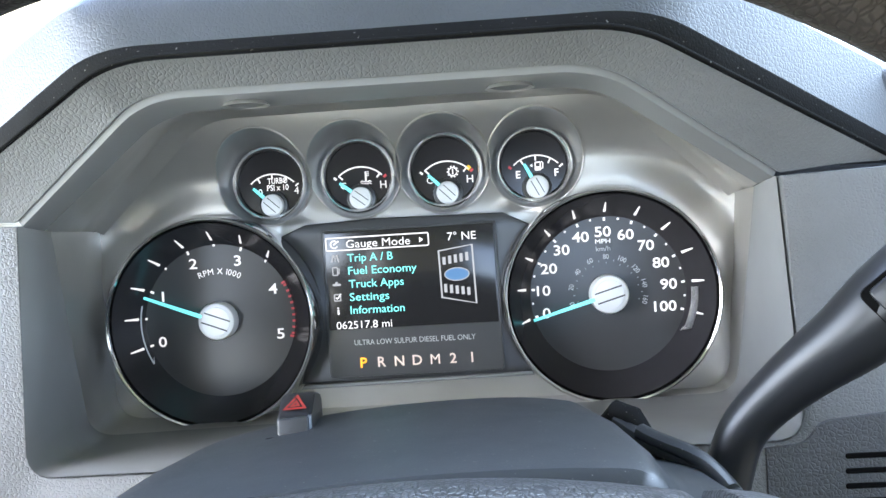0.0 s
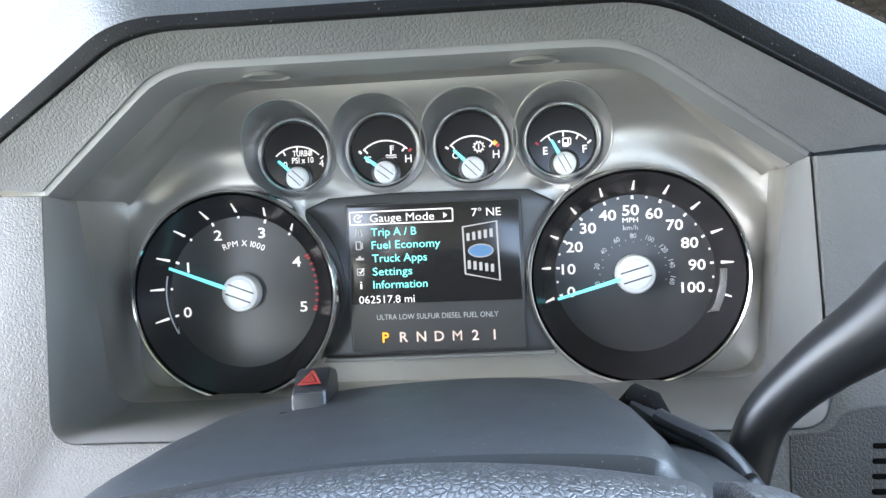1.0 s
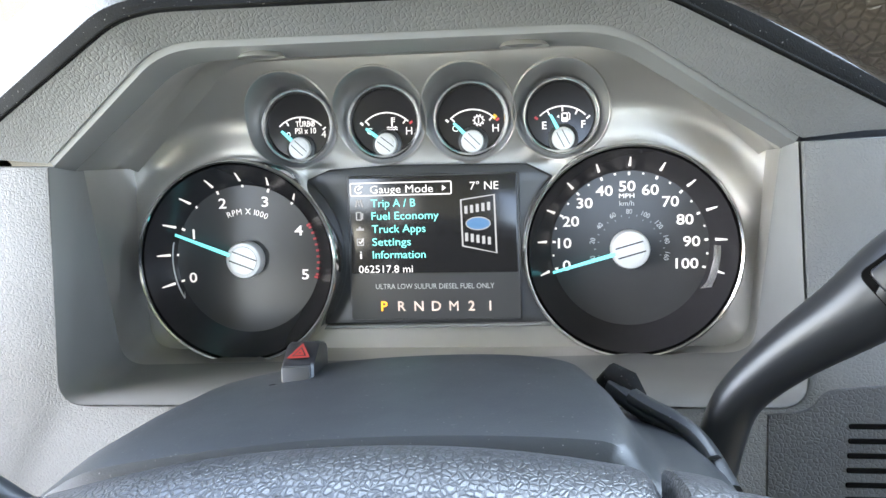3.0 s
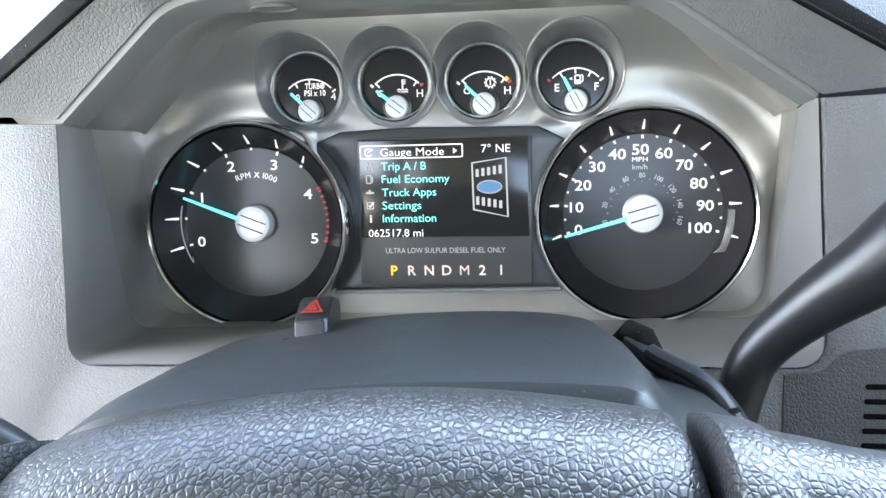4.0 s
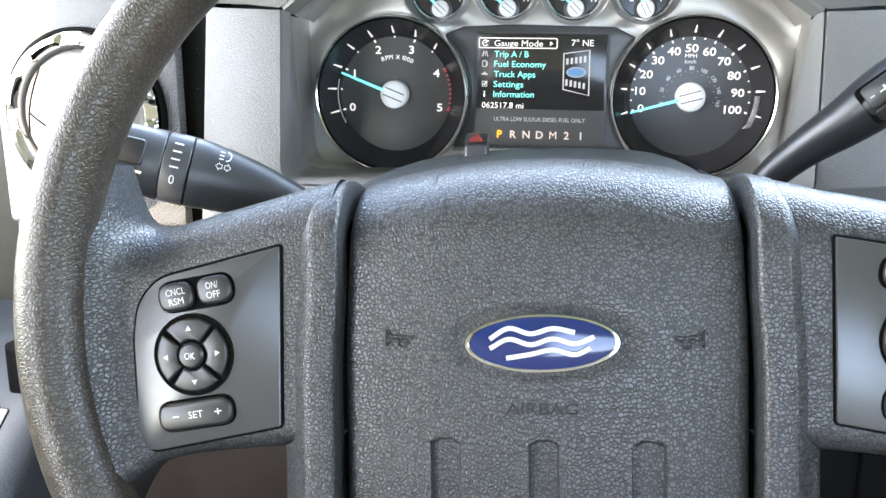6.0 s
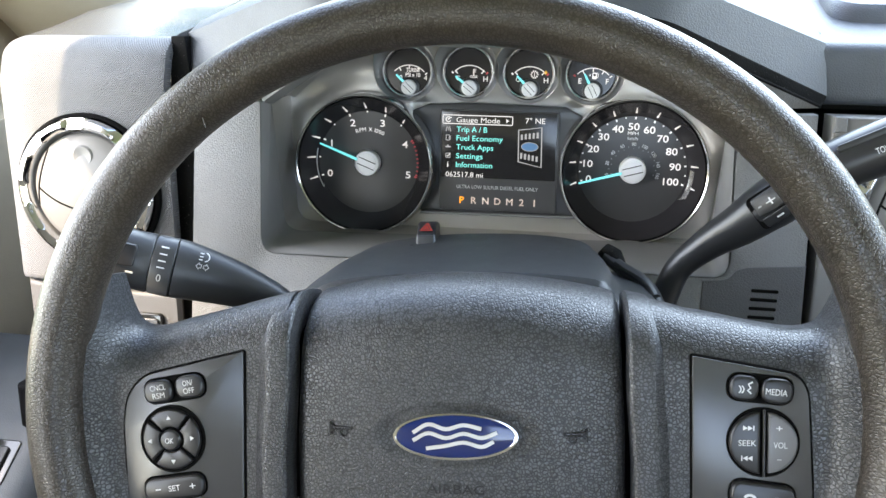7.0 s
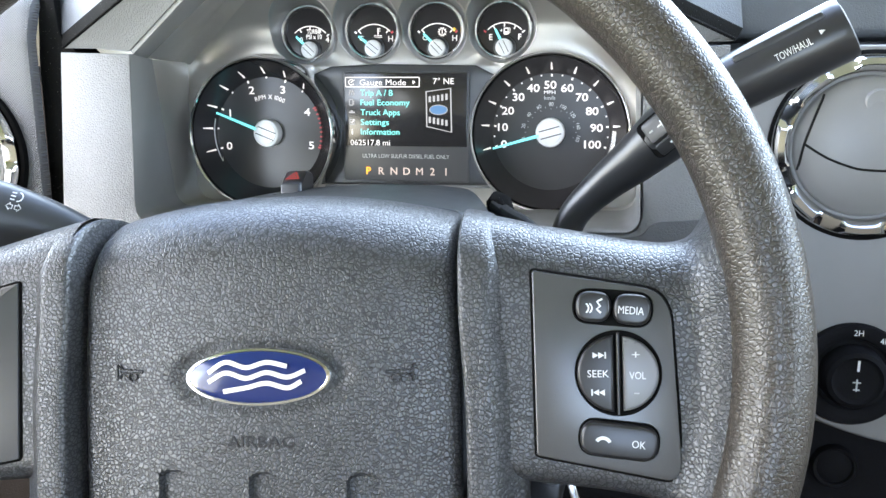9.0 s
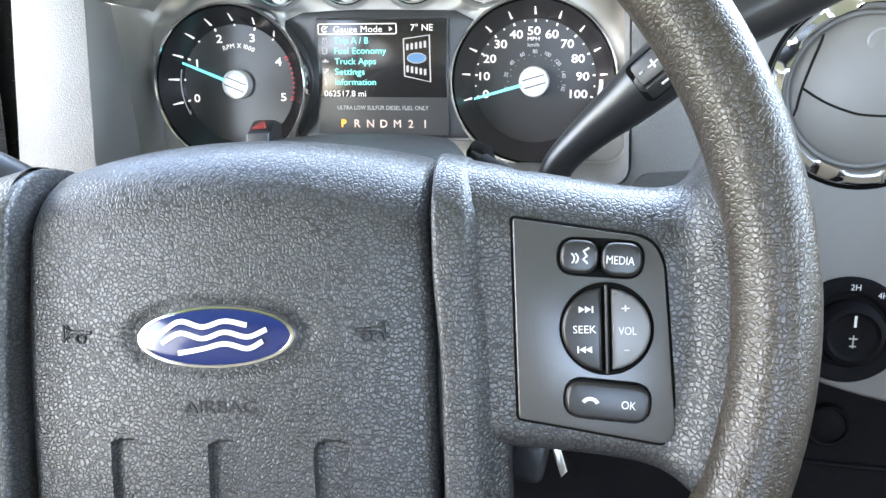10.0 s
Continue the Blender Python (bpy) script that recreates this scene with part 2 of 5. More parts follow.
M_BLUE = mat("emblem_blue_enamel", (0.006, 0.018, 0.105), 0.12, vary=0.12, coat=0.6)


# ---- building helpers ----
BASES = {}


def tv(v):
    return tuple(v)


def thing(name, frame_m, base, label, category, group="", kind=""):
    """An empty at the thing's base; its parts are written in the frame's own metres."""
    ob = new(name)
    ob.empty_display_size = 0.02
    ob.matrix_world = frame_m @ Matrix.Translation(base)
    BASES[ob] = Vector(base)
    return tagged(ob, label, category, group, kind)


def part(name, bm, material, parent, label=""):
    me = bpy.data.meshes.new(name)
    base = BASES[parent]
    bmesh.ops.translate(bm, verts=bm.verts[:], vec=-base)
    bmesh.ops.recalc_face_normals(bm, faces=bm.faces[:])
    bm.to_mesh(me)
    bm.free()
    me.materials.append(material)
    for f in me.polygons:
        f.use_smooth = True
    me.set_sharp_from_angle(angle=radians(38))
    ob = new(name, me)
    ob.parent = parent
    BASES[ob] = base
    if label:
        ob["label"] = label
    return ob


def catmull(pts, n, closed=False):
    pts = [Vector(p) for p in pts]
    out, k = [], len(pts)
    segs = k if closed else k - 1
    for i in range(segs):
        p1, p2 = pts[i], pts[(i + 1) % k]
        p0 = pts[(i - 1) % k] if closed or i > 0 else p1 * 2 - p2
        p3 = pts[(i + 2) % k] if closed or i + 2 < k else p2 * 2 - p1
        for j in range(n):
            t = j / n
            out.append(0.5 * ((2 * p1) + (p2 - p0) * t + (2 * p0 - 5 * p1 + 4 * p2 - p3) * t * t + (3 * p1 - p0 - 3 * p2 + p3) * t ** 3))
    if not closed:
        out.append(pts[-1])
    return out


def rounded(pts, r, n=5, closed=True):
    """The corners of a path of (points) rounded by r (one number, or one for each corner)."""
    pts = [Vector(p) for p in pts]
    k, out = len(pts), []
    for i, p in enumerate(pts):
        ri = r[i] if isinstance(r, (list, tuple)) else r
        if ri <= 0 or (not closed and i in (0, k - 1)):
            out.append(p)
            continue
        a, b = pts[i - 1] - p, pts[(i + 1) % k] - p
        ra, rb = min(ri, a.length * 0.49), min(ri, b.length * 0.49)
        s, e = p + a.normalized() * ra, p + b.normalized() * rb
        for j in range(n + 1):
            t = j / n
            out.append(s * (1 - t) ** 2 + p * 2 * t * (1 - t) + e * t * t)
    return out


def loft(loops, closed=True, cap0=False, cap1=False, bm=None):
    bm = bm or bmesh.new()
    rows = [[bm.verts.new(p) for p in lp] for lp in loops]
    n = len(rows[0])
    for a, b in zip(rows, rows[1:]):
        for i in range(n if closed else n - 1):
            j = (i + 1) % n
            bm.faces.new((a[i], a[j], b[j], b[i]))
    if cap0:
        bm.faces.new(rows[0])
    if cap1:
        bm.faces.new(rows[-1])
    return bm


def revolve(profile, c, n=72, cap=False, bm=None):
    """A profile of (radius, y) turned about the y axis through c."""
    c = Vector(c)
    loops = [[c + Vector((r * math.cos(a), y, r * math.sin(a))) for a in (2 * math.pi * i / n for i in range(n))] for r, y in profile]
    return loft(loops, True, False, cap, bm)


def offset2(loop, d):
    """A flat loop of (x, z) moved inwards by d."""
    k = len(loop)
    area = sum(loop[i][0] * loop[(i + 1) % k][1] - loop[(i + 1) % k][0] * loop[i][1] for i in range(k))
    sg = 1 if area > 0 else -1
    out = []
    for i in range(k):
        a, p, b = (Vector(loop[j % k]) for j in (i - 1, i, i + 1))
        d1, d2 = (p - a), (b - p)
        if d1.length < 1e-7 or d2.length < 1e-7:
            d1 = d2 = (b - a)
        n1 = Vector((-d1.y, d1.x)).normalized() * sg
        n2 = Vector((-d2.y, d2.x)).normalized() * sg
        nn = n1 + n2
        nn = nn / max(0.35, nn.length_squared / 2) if nn.length > 1e-6 else n1
        out.append((p.x + nn.x * d, p.y + nn.y * d))
    return out


def pillow(loop, y_front, y_back, bev=0.001, bulge=0.0, bm=None, seg=3):
    """A flat-faced body over a loop of (x, z), with its front edge rounded by bev; the front looks to -y."""
    loop = [(p[0], p[1]) for p in loop]
    loops = [[(x, y_back, z) for x, z in loop]]
    for j in range(seg + 1):
        a = math.pi / 2 * j / seg
        lp = offset2(loop, bev * (1 - math.cos(a)))
        loops.append([(x, y_front + bev * (1 - math.sin(a)), z) for x, z in lp])
    cx = sum(p[0] for p in loop) / len(loop)
    cz = sum(p[1] for p in loop) / len(loop)
    if bulge:
        last = loops[-1]
        for f in (0.75, 0.45, 0.15):
            loops.append([(cx + (x - cx) * f, y - bulge * (1 - f * f), cz + (z - cz) * f) for x, y, z in last])
    return loft(loops, True, True, True, bm)


def rrect(cx, cz, w, h, r, n=5, turn=0.0):
    pts = rounded([Vector((-w / 2, -h / 2)), Vector((w / 2, -h / 2)), Vector((w / 2, h / 2)), Vector((-w / 2, h / 2))], r, n)
    c, s = math.cos(radians(turn)), math.sin(radians(turn))
    return [(cx + p.x * c - p.y * s, cz + p.x * s + p.y * c) for p in pts]


def sweep(path, radii, n=20, flat=1.0, squash=None, bm=None, axis=(0, 1, 0)):
    """A closed tube along path; radii: one for each point; flat: its thickness along axis against the other way."""
    path = [Vector(p) for p in path]
    loops = []
    for i, p in enumerate(path):
        d = (path[min(i + 1, len(path) - 1)] - path[max(i - 1, 0)]).normalized()
        u = Vector(axis)
        u = (u - d * u.dot(d)).normalized()
        v = d.cross(u)
        r = radii[i] if isinstance(radii, (list, tuple)) else radii
        loops.append([p + u * (r * flat * math.cos(a)) + v * (r * math.sin(a)) for a in (2 * math.pi * k / n for k in range(n))])
    return loft(loops, True, True, True, bm)


def bar(x0, z0, x1, z1, w, y, depth=0.0003, bm=None):
    """A thin printed or raised bar between two places of an (x, z) plane."""
    a, b = Vector((x0, z0)), Vector((x1, z1))
    d = (b - a).normalized()
    n = Vector((-d.y, d.x)) * w / 2
    return pillow([a + n, a - n, b - n, b + n], y - depth, y, depth * 0.3, bm=bm, seg=1)


def stroke(pts, w, y, depth=0.0003, closed=False, bm=None):
    """A flat ribbon along a path of (x, z)."""
    bm = bm or bmesh.new()
    pts = [Vector((p[0], p[1])) for p in pts]
    k = len(pts)
    rows = []
    for i in range(k):
        a = pts[i - 1] if (i > 0 or closed) else pts[i]
        b = pts[(i + 1) % k] if (i < k - 1 or closed) else pts[i]
        d = (b - a).normalized()
        n = Vector((-d.y, d.x)) * w / 2
        p = pts[i]
        rows.append([bm.verts.new((p.x + n.x, y, p.y + n.y)), bm.verts.new((p.x + n.x, y - depth, p.y + n.y)),
                     bm.verts.new((p.x - n.x, y - depth, p.y - n.y)), bm.verts.new((p.x - n.x, y, p.y - n.y))])
    for i in range(k if closed else k - 1):
        a, b = rows[i], rows[(i + 1) % k]
        for j in range(3):
            bm.faces.new((a[j], a[j + 1], b[j + 1], b[j]))
    return bm


def arc(cx, cz, r, a0, a1, n=24):
    return [(cx + r * math.cos(radians(a0 + (a1 - a0) * i / n)), cz + r * math.sin(radians(a0 + (a1 - a0) * i / n))) for i in range(n + 1)]


# letters: every word is turned into a mesh once, before the rest is built
WORDS = ("0", "1", "2", "3", "4", "5", "10", "20", "30", "40", "50", "60", "70", "80", "90", "100", "120", "140", "160",
         "RPM X 1000", "MPH", "km/h", "TURBO", "PSI x 10", "H", "C", "E", "F", "Gauge Mode", "Trip A / B", "Fuel Economy",
         "Truck Apps", "Settings", "Information", "062517.8 mi", "7\u00b0 NE", "ULTRA LOW SULFUR DIESEL FUEL ONLY",
         "P", "R", "N", "D", "M", "TOW/HAUL", "CNCL", "RSM", "ON/", "OFF", "OK", "SET", "MEDIA", "SEEK", "VOL", "AIRBAG",
         "2H", "4H", "4L", "+", "-", "i", "R", "X", "P", "M")
LETTERS = {}


def make_letters():
    made = []
    for text in WORDS:
        for heavy in (0.0, 0.012):
            cu = bpy.data.curves.new("word", "FONT")
            cu.body, cu.size, cu.resolution_u, cu.offset = text, 1.0, 3, heavy
            made.append(((text, heavy > 0), cu, new("word", cu)))
    dg = bpy.context.evaluated_depsgraph_get()
    for key, cu, ob in made:
        me = bpy.data.meshes.new_from_object(ob.evaluated_get(dg))
        xs = [v.co.x for v in me.vertices]
        tri = [tuple(p.vertices) for p in me.polygons]
        LETTERS[key] = ([(v.co.x, v.co.y) for v in me.vertices], tri, min(xs), max(xs))
        bpy.data.meshes.remove(me)
    for key, cu, ob in made:
        bpy.data.objects.remove(ob)
        bpy.data.curves.remove(cu)


make_letters()
CAP = 0.70


def word(text, x, z, cap, y, width=None, turn=0.0, bold=0.0, squeeze=1.0, depth=0.0):
    """The letters of text centred on (x, z) at the depth y, cap metres high and, if given, width metres wide."""
    co, faces, x0, x1 = LETTERS[text, bold > 0]
    sx = width / (x1 - x0) if width else cap / CAP * squeeze
    sz = cap / CAP
    c, s = math.cos(radians(turn)), math.sin(radians(turn))
    bm = bmesh.new()
    vs = []
    for px, pz in co:
        a, b = (px - (x0 + x1) / 2) * sx, (pz - CAP / 2) * sz
        vs.append(bm.verts.new((x + a * c - b * s, y, z + a * s + b * c)))
    for f in faces:
        bm.faces.new([vs[i] for i in f])
    if depth:
        g = bmesh.ops.extrude_face_region(bm, geom=bm.faces[:])
        bmesh.ops.translate(bm, verts=[v for v in g["geom"] if isinstance(v, bmesh.types.BMVert)], vec=(0, -depth, 0))
    return bm


def word_arc(text, c, r, cap, y, mid=90.0, gap=1.12):
    """Letters of text set one by one round c at the radius r, about the angle mid."""
    adv = [((LETTERS[ch, False][3] - LETTERS[ch, False][2]) if ch != " " else .22) * cap / CAP * gap + cap * .10 for ch in text]
    total, run, out = sum(adv), 0.0, []
    for ch, w in zip(text, adv):
        a = mid + math.degrees((total / 2 - run - w / 2) / r)
        run += w
        if ch != " ":
            out.append(word(ch, c[0] + r * math.cos(radians(a)), c[1] + r * math.sin(radians(a)), cap, y, turn=a - 90))
    return out


# ---- the dashboard: bezel, visor, hood ----
def upper(points, r=0.012, n=6):
    """An open run over the cluster: left foot, left bend, right bend, right foot."""
    return [tv(p) for p in rounded(points, [0, r, r, 0], n, closed=False)]


def sub(loop, k=4):
    """The same run with k steps between its points."""
    out = []
    for a, b in zip(loop, loop[1:]):
        for j in range(k):
            out.append(tuple(a[i] + (b[i] - a[i]) * j / k for i in range(3)))
    return out + [loop[-1]]


LIP = upper([(-.157, -.109, .048), (-.083, -.148, .0915), (.089, -.148, .0905), (.1635, -.104, .049)], .016)
LIP_IN = upper([(-.1545, -.096, .0458), (-.0815, -.132, .0885), (.0875, -.132, .0877), (.161, -.091, .0468)], .016)
V_SEAM = upper([(-.1595, -.110, .0495), (-.084, -.1505, .0938), (.090, -.1505, .0928), (.166, -.105, .0505)], .016)
V_EDGE = upper([(-.212, -.100, .0525), (-.0870, -.166, .1022), (.0975, -.166, .1013), (.2175, -.092, .0535)], .018)
V_BAND = upper([(-.2184, -.0950, .0605), (-.0950, -.1630, .1086), (.1060, -.1630, .1080), (.2220, -.0885, .0610)], .018)
BACK = upper([(-.176, -.018, .0460), (-.106, -.043, .1045), (.113, -.043, .1045), (.178, -.018, .0460)], .02)
BACK_IN = upper([(-.170, -.0075, .0440), (-.102, -.0300, .0985), (.109, -.0300, .0985), (.172, -.0075, .0440)], .02)


def mix(a, b, t, sag=0.0):
    return [tuple(p[i] + (q[i] - p[i]) * t - (sag if i == 2 else 0) for i in range(3)) for p, q in zip(a, b)]


bezel = thing("cluster_housing", MK, (0, -.11, -.165), "light grey grained plastic bezel framing the instrument cluster", "dash trim")


def lower_run(feet_l, feet_r, zb, xl, xr, y, r=.012):
    return rounded([Vector((feet_r[0], feet_r[1], feet_r[2])), Vector((xr, y, zb)), Vector((xl, y, zb - .002)), Vector(feet_l)], [0, r, r, 0], 7, closed=False)


RUN0 = lower_run((-.157, -.109, .048), (.1635, -.104, .049), -.0585, -.1605, .1675, -.1105)
RUN1 = lower_run((-.1545, -.103, .0465), (.161, -.099, .0475), -.0560, -.158, .165, -.1065)
RUN2 = lower_run((-.176, .004, .0460), (.178, .004, .0460), -.0592, -.1730, .1695, .004, .016)

RUNM = rounded([Vector((.1685, -.062, .0466)), Vector((.1685, -.016, -.0588)), Vector((-.1690, -.040, -.0608)), Vector((-.1665, -.069, .0462))], [0, .014, .014, 0], 7, closed=False)

# face of the bezel: a U round the opening
outer = [(.2125, .0505), (.2180, -.088), (.2190, -.170), (-.2240, -.170), (-.2155, -.058), (-.2075, .0495)]
inner = [(p.x, p.z) for p in reversed(RUN0)]
inner = [(x + (-.0012 if x < 0 else .0012) * (1 if z > -.05 else .6), z - (.0012 if z < -.05 else 0)) for x, z in inner]
part("face_panel", pillow(outer + inner, -.1115, -.098, .0012, seg=2), M_PANEL, bezel, "light grey grained face panel")
# smooth rail round the opening and the walls that run back to the dials
bm = loft([[tv(p + Vector((0, .004, 0))) for p in RUN0], [tv(p + Vector((0, -.0035, 0))) for p in RUN0], [tv(p) for p in RUN1],
           [tv(p) for p in RUNM]], closed=False)
part("recess_wall", bm, M_PANEL_S, bezel, "smooth grey wall of the instrument recess")
# visor: the grained slope over the cluster, a groove and the lip
part("visor", loft([V_SEAM, mix(V_SEAM, V_EDGE, .5, -.0008), V_EDGE], closed=False), M_VISOR, bezel, "grey grained plastic visor over the cluster")
part("lip", loft([V_SEAM, mix(V_SEAM, LIP, .5, -.0015), LIP, mix(LIP, LIP_IN, .15, .0004), LIP_IN], closed=False), M_PANEL_S, bezel, "smooth satin lip under the visor")
for i in range(2):
    cx, cz, cy = ((-.0467, .0893, -.139), (.0557, .0888, -.139))[i]
    e = []
    for f, dz in ((1.0, -.0002), (.86, .0012), (.5, .0022)):
        e.append([(cx + .0095 * f * math.cos(a), cy + .0072 * f * math.sin(a), cz - .0012 + dz) for a in (2 * math.pi * k / 28 for k in range(28))])
    part("screw_recess", loft(e, True, False, True), M_SILVER, bezel, "oval screw recess in the lip")
part("vent_panel", pillow([(p.x, p.y) for p in rounded([Vector(q) for q in ((.152, -.0622), (.1690, -.0606), (.1735, -.0520), (.2165, -.0480), (.2178, -.088), (.2186, -.166), (.152, -.166))], [0, .006, .006, 0, 0, 0, 0], 4)], -.1121, -.100, .0005, seg=1), M_DARKGRAIN, bezel, "dark grained lower section with slots")
# slots in the lower right of the face
for i in range(8):
    z = -.0668 - i * .0062
    part("slot", pillow(rrect(.1925 + i * -.0002, z, .0175, .0023, .0011), -.1128, -.100, .0004, seg=1), M_VOID, bezel, "black ventilation slot")

seal = thing("hood_seal", MK, (0, -.1, .06), "black rubber seal strip under the dashboard hood", "seal strip")
mid = [(p[0], p[1] - .0008, p[2]) for p in mix(V_EDGE, V_BAND, .5)]
part("strip", loft([[(p[0], p[1] + .01, p[2]) for p in V_EDGE], V_EDGE, mid, V_BAND, [(p[0], p[1] + .01, p[2]) for p in V_BAND]], closed=False), M_BLACK, seal)
part("bead", sweep([(p[0], p[1] - .0016, p[2] + .0012) for p in V_EDGE], .0008, 8), M_BLACK, seal, "narrow rounded bead along the edge")

dash = thing("dashboard", MK, (0, .1, -.17), "dark blue-grey grained vinyl dashboard top with a hood over the instruments", "dashboard")
H1 = upper([(-.2215, -.087, .094), (-.102, -.158, .128), (.114, -.158, .128), (.2180, -.085, .0945)], .02)
H1B = upper([(-.2175, -.074, .103), (-.100, -.146, .139), (.110, -.146, .139), (.2120, -.074, .106)], .02)
H2 = upper([(-.200, -.028, .109), (-.098, -.090, .150), (.106, -.090, .150), (.1950, -.040, .118)], .03)
H3 = upper([(-.205, .340, .160), (-.098, .340, .246), (.106, .340, .246), (.1950, .340, .232)], .03)
part("hood", loft([[(p[0], p[1] + .012, p[2] - .003) for p in V_BAND], V_BAND, mix(V_BAND, H1, .5, -.0005), H1, H1B, H2, mix(H2, H3, .5), H3], closed=False),
     M_DASHTOP, dash, "blue-grey grained vinyl hood")


def slab(prof, x0, x1, r=0.004, n=4):
    """A profile of (y, z) drawn along x."""
    pr = rounded([Vector((y, z, 0)) for y, z in prof], r, n, closed=False)
    return loft([[(x, p.x, p.y) for p in pr] for x in (x0, x1)], closed=False)


part("right_top", slab([(-.06, .054), (-.0855, .0555), (-.0870, .0935), (-.054, .1050), (.34, .228), (.34, .05)], .2080, .70, .007, 5), M_DASHTOP, dash)
part("right_flank", slab([(-.06, .09), (-.070, .100), (-.055, .1062), (.34, .228)], .180, .2190, .005, 4), M_DASHTOP, dash)
part("left_flank", slab([(-.06, .054), (-.088, .060), (-.086, .092), (-.03, .1065), (.34, .157), (.34, .05)], -.2225, -.195, .007, 5), M_DASHTOP, dash)
# carcass behind the faces
bm = bmesh.new()
for x0, x1, y0, y1, z0, z1 in ((-.36, .70, .03, .33, -.30, .045), (-.36, .70, -.06, .03, -.60, -.17)):
    b2 = pillow([(x0, z0), (x1, z0), (x1, z1), (x0, z1)], y0, y1, .004, bm=bm)
part("carcass", bm, M_DARK, dash, "black inner carcass of the dashboard")

# tray on the dash top
SL = (.228 - .1055) / .40


def top_z(y):
    return .1055 + (y + .06) * SL


tray = thing("dash_tray", MK, (.42, .08, top_z(.08)), "grey moulded storage tray with ribs on the dashboard top", "tray")


def tray_loop(d, h, r):
    pts = rounded([Vector((.231 + d, -.043 + d)), Vector((.62 - d, -.043 + d)), Vector((.62 - d, .26 - d)), Vector((.245 + d, .26 - d))], r, 6)
    return [(p.x, p.y, top_z(p.y) + h) for p in pts]


part("frame", loft([tray_loop(0, -.004, .024), tray_loop(.0005, .006, .024), tray_loop(.003, .0095, .023), tray_loop(.008, .0095, .020), tray_loop(.010, .008, .018), tray_loop(.0115, .001, .018)]),
     M_DASHTOP, tray, "raised rounded rim of the tray")
part("floor_panel", loft([tray_loop(.010, .0015, .018), tray_loop(.012, .0012, .018)], True, False, True), M_STACK, tray, "pale ribbed tray floor")
for i in range(8):
    x = .285 + i * .041
    bm = loft([[(x + dx + (y + .03) * -.25, y, top_z(y) + h) for dx, h in ((-.012, .0008), (-.008, .0046), (.004, .0052), (.009, .0008))] for y in (-.026, .0, .05, .12, .24)], closed=False)
    part("rib", bm, M_STACK, tray)

# ---- centre stack with round vent and selector ----
stack = thing("centre_stack", MK, (.35, -.11, -.18), "grey plastic centre stack panel beside the steering column", "dash panel")
edge = [(.2215, .0500), (.2235, -.150)] + [tv(p)[:2] for p in catmull([Vector((.2300, -.156, 0)), Vector((.265, -.1665, 0)), Vector((.317, -.181, 0)), Vector((.40, -.188, 0)), Vector((.60, -.19, 0))], 5)] + [(.60, .050)]
part("panel", pillow(edge, -.1120, -.09, .0025), M_STACK, stack, "satin grey panel")
part("upper_trim", pillow([(.2225, .0500), (.2225, .0400), (.2300, .0400), (.2300, .0500)], -.1135, -.10, .0012), M_PANEL, stack)
part("lower_bin", pillow([(.2225, -.30), (.60, -.30), (.60, -.17), (.2225, -.155)], -.088, -.06, .004), M_DARK, stack, "black recess under the panel")
part("socket_cap", revolve([(.0140, -.086), (.0140, -.0910), (.0128, -.0928), (.0112, -.0924), (.0105, -.0908), (.0100, -.0912), (.002, -.0918)], (.294, 0, -.207), 36, True), M_DARK, stack, "black round socket cap")
part("bin_edge", sweep([(.2230, -.0890, -.2300), (.30, -.0900, -.2330), (.45, -.0890, -.2380)], .0016, 8), M_DARK, stack, "rounded edge of the black recess")


def interp(pts, x):
    for (xa, va), (xb, vb) in zip(pts, pts[1:]):
        if x <= xb:
            return va + (vb - va) * (x - xa) / (xb - xa)
    return pts[-1][1]


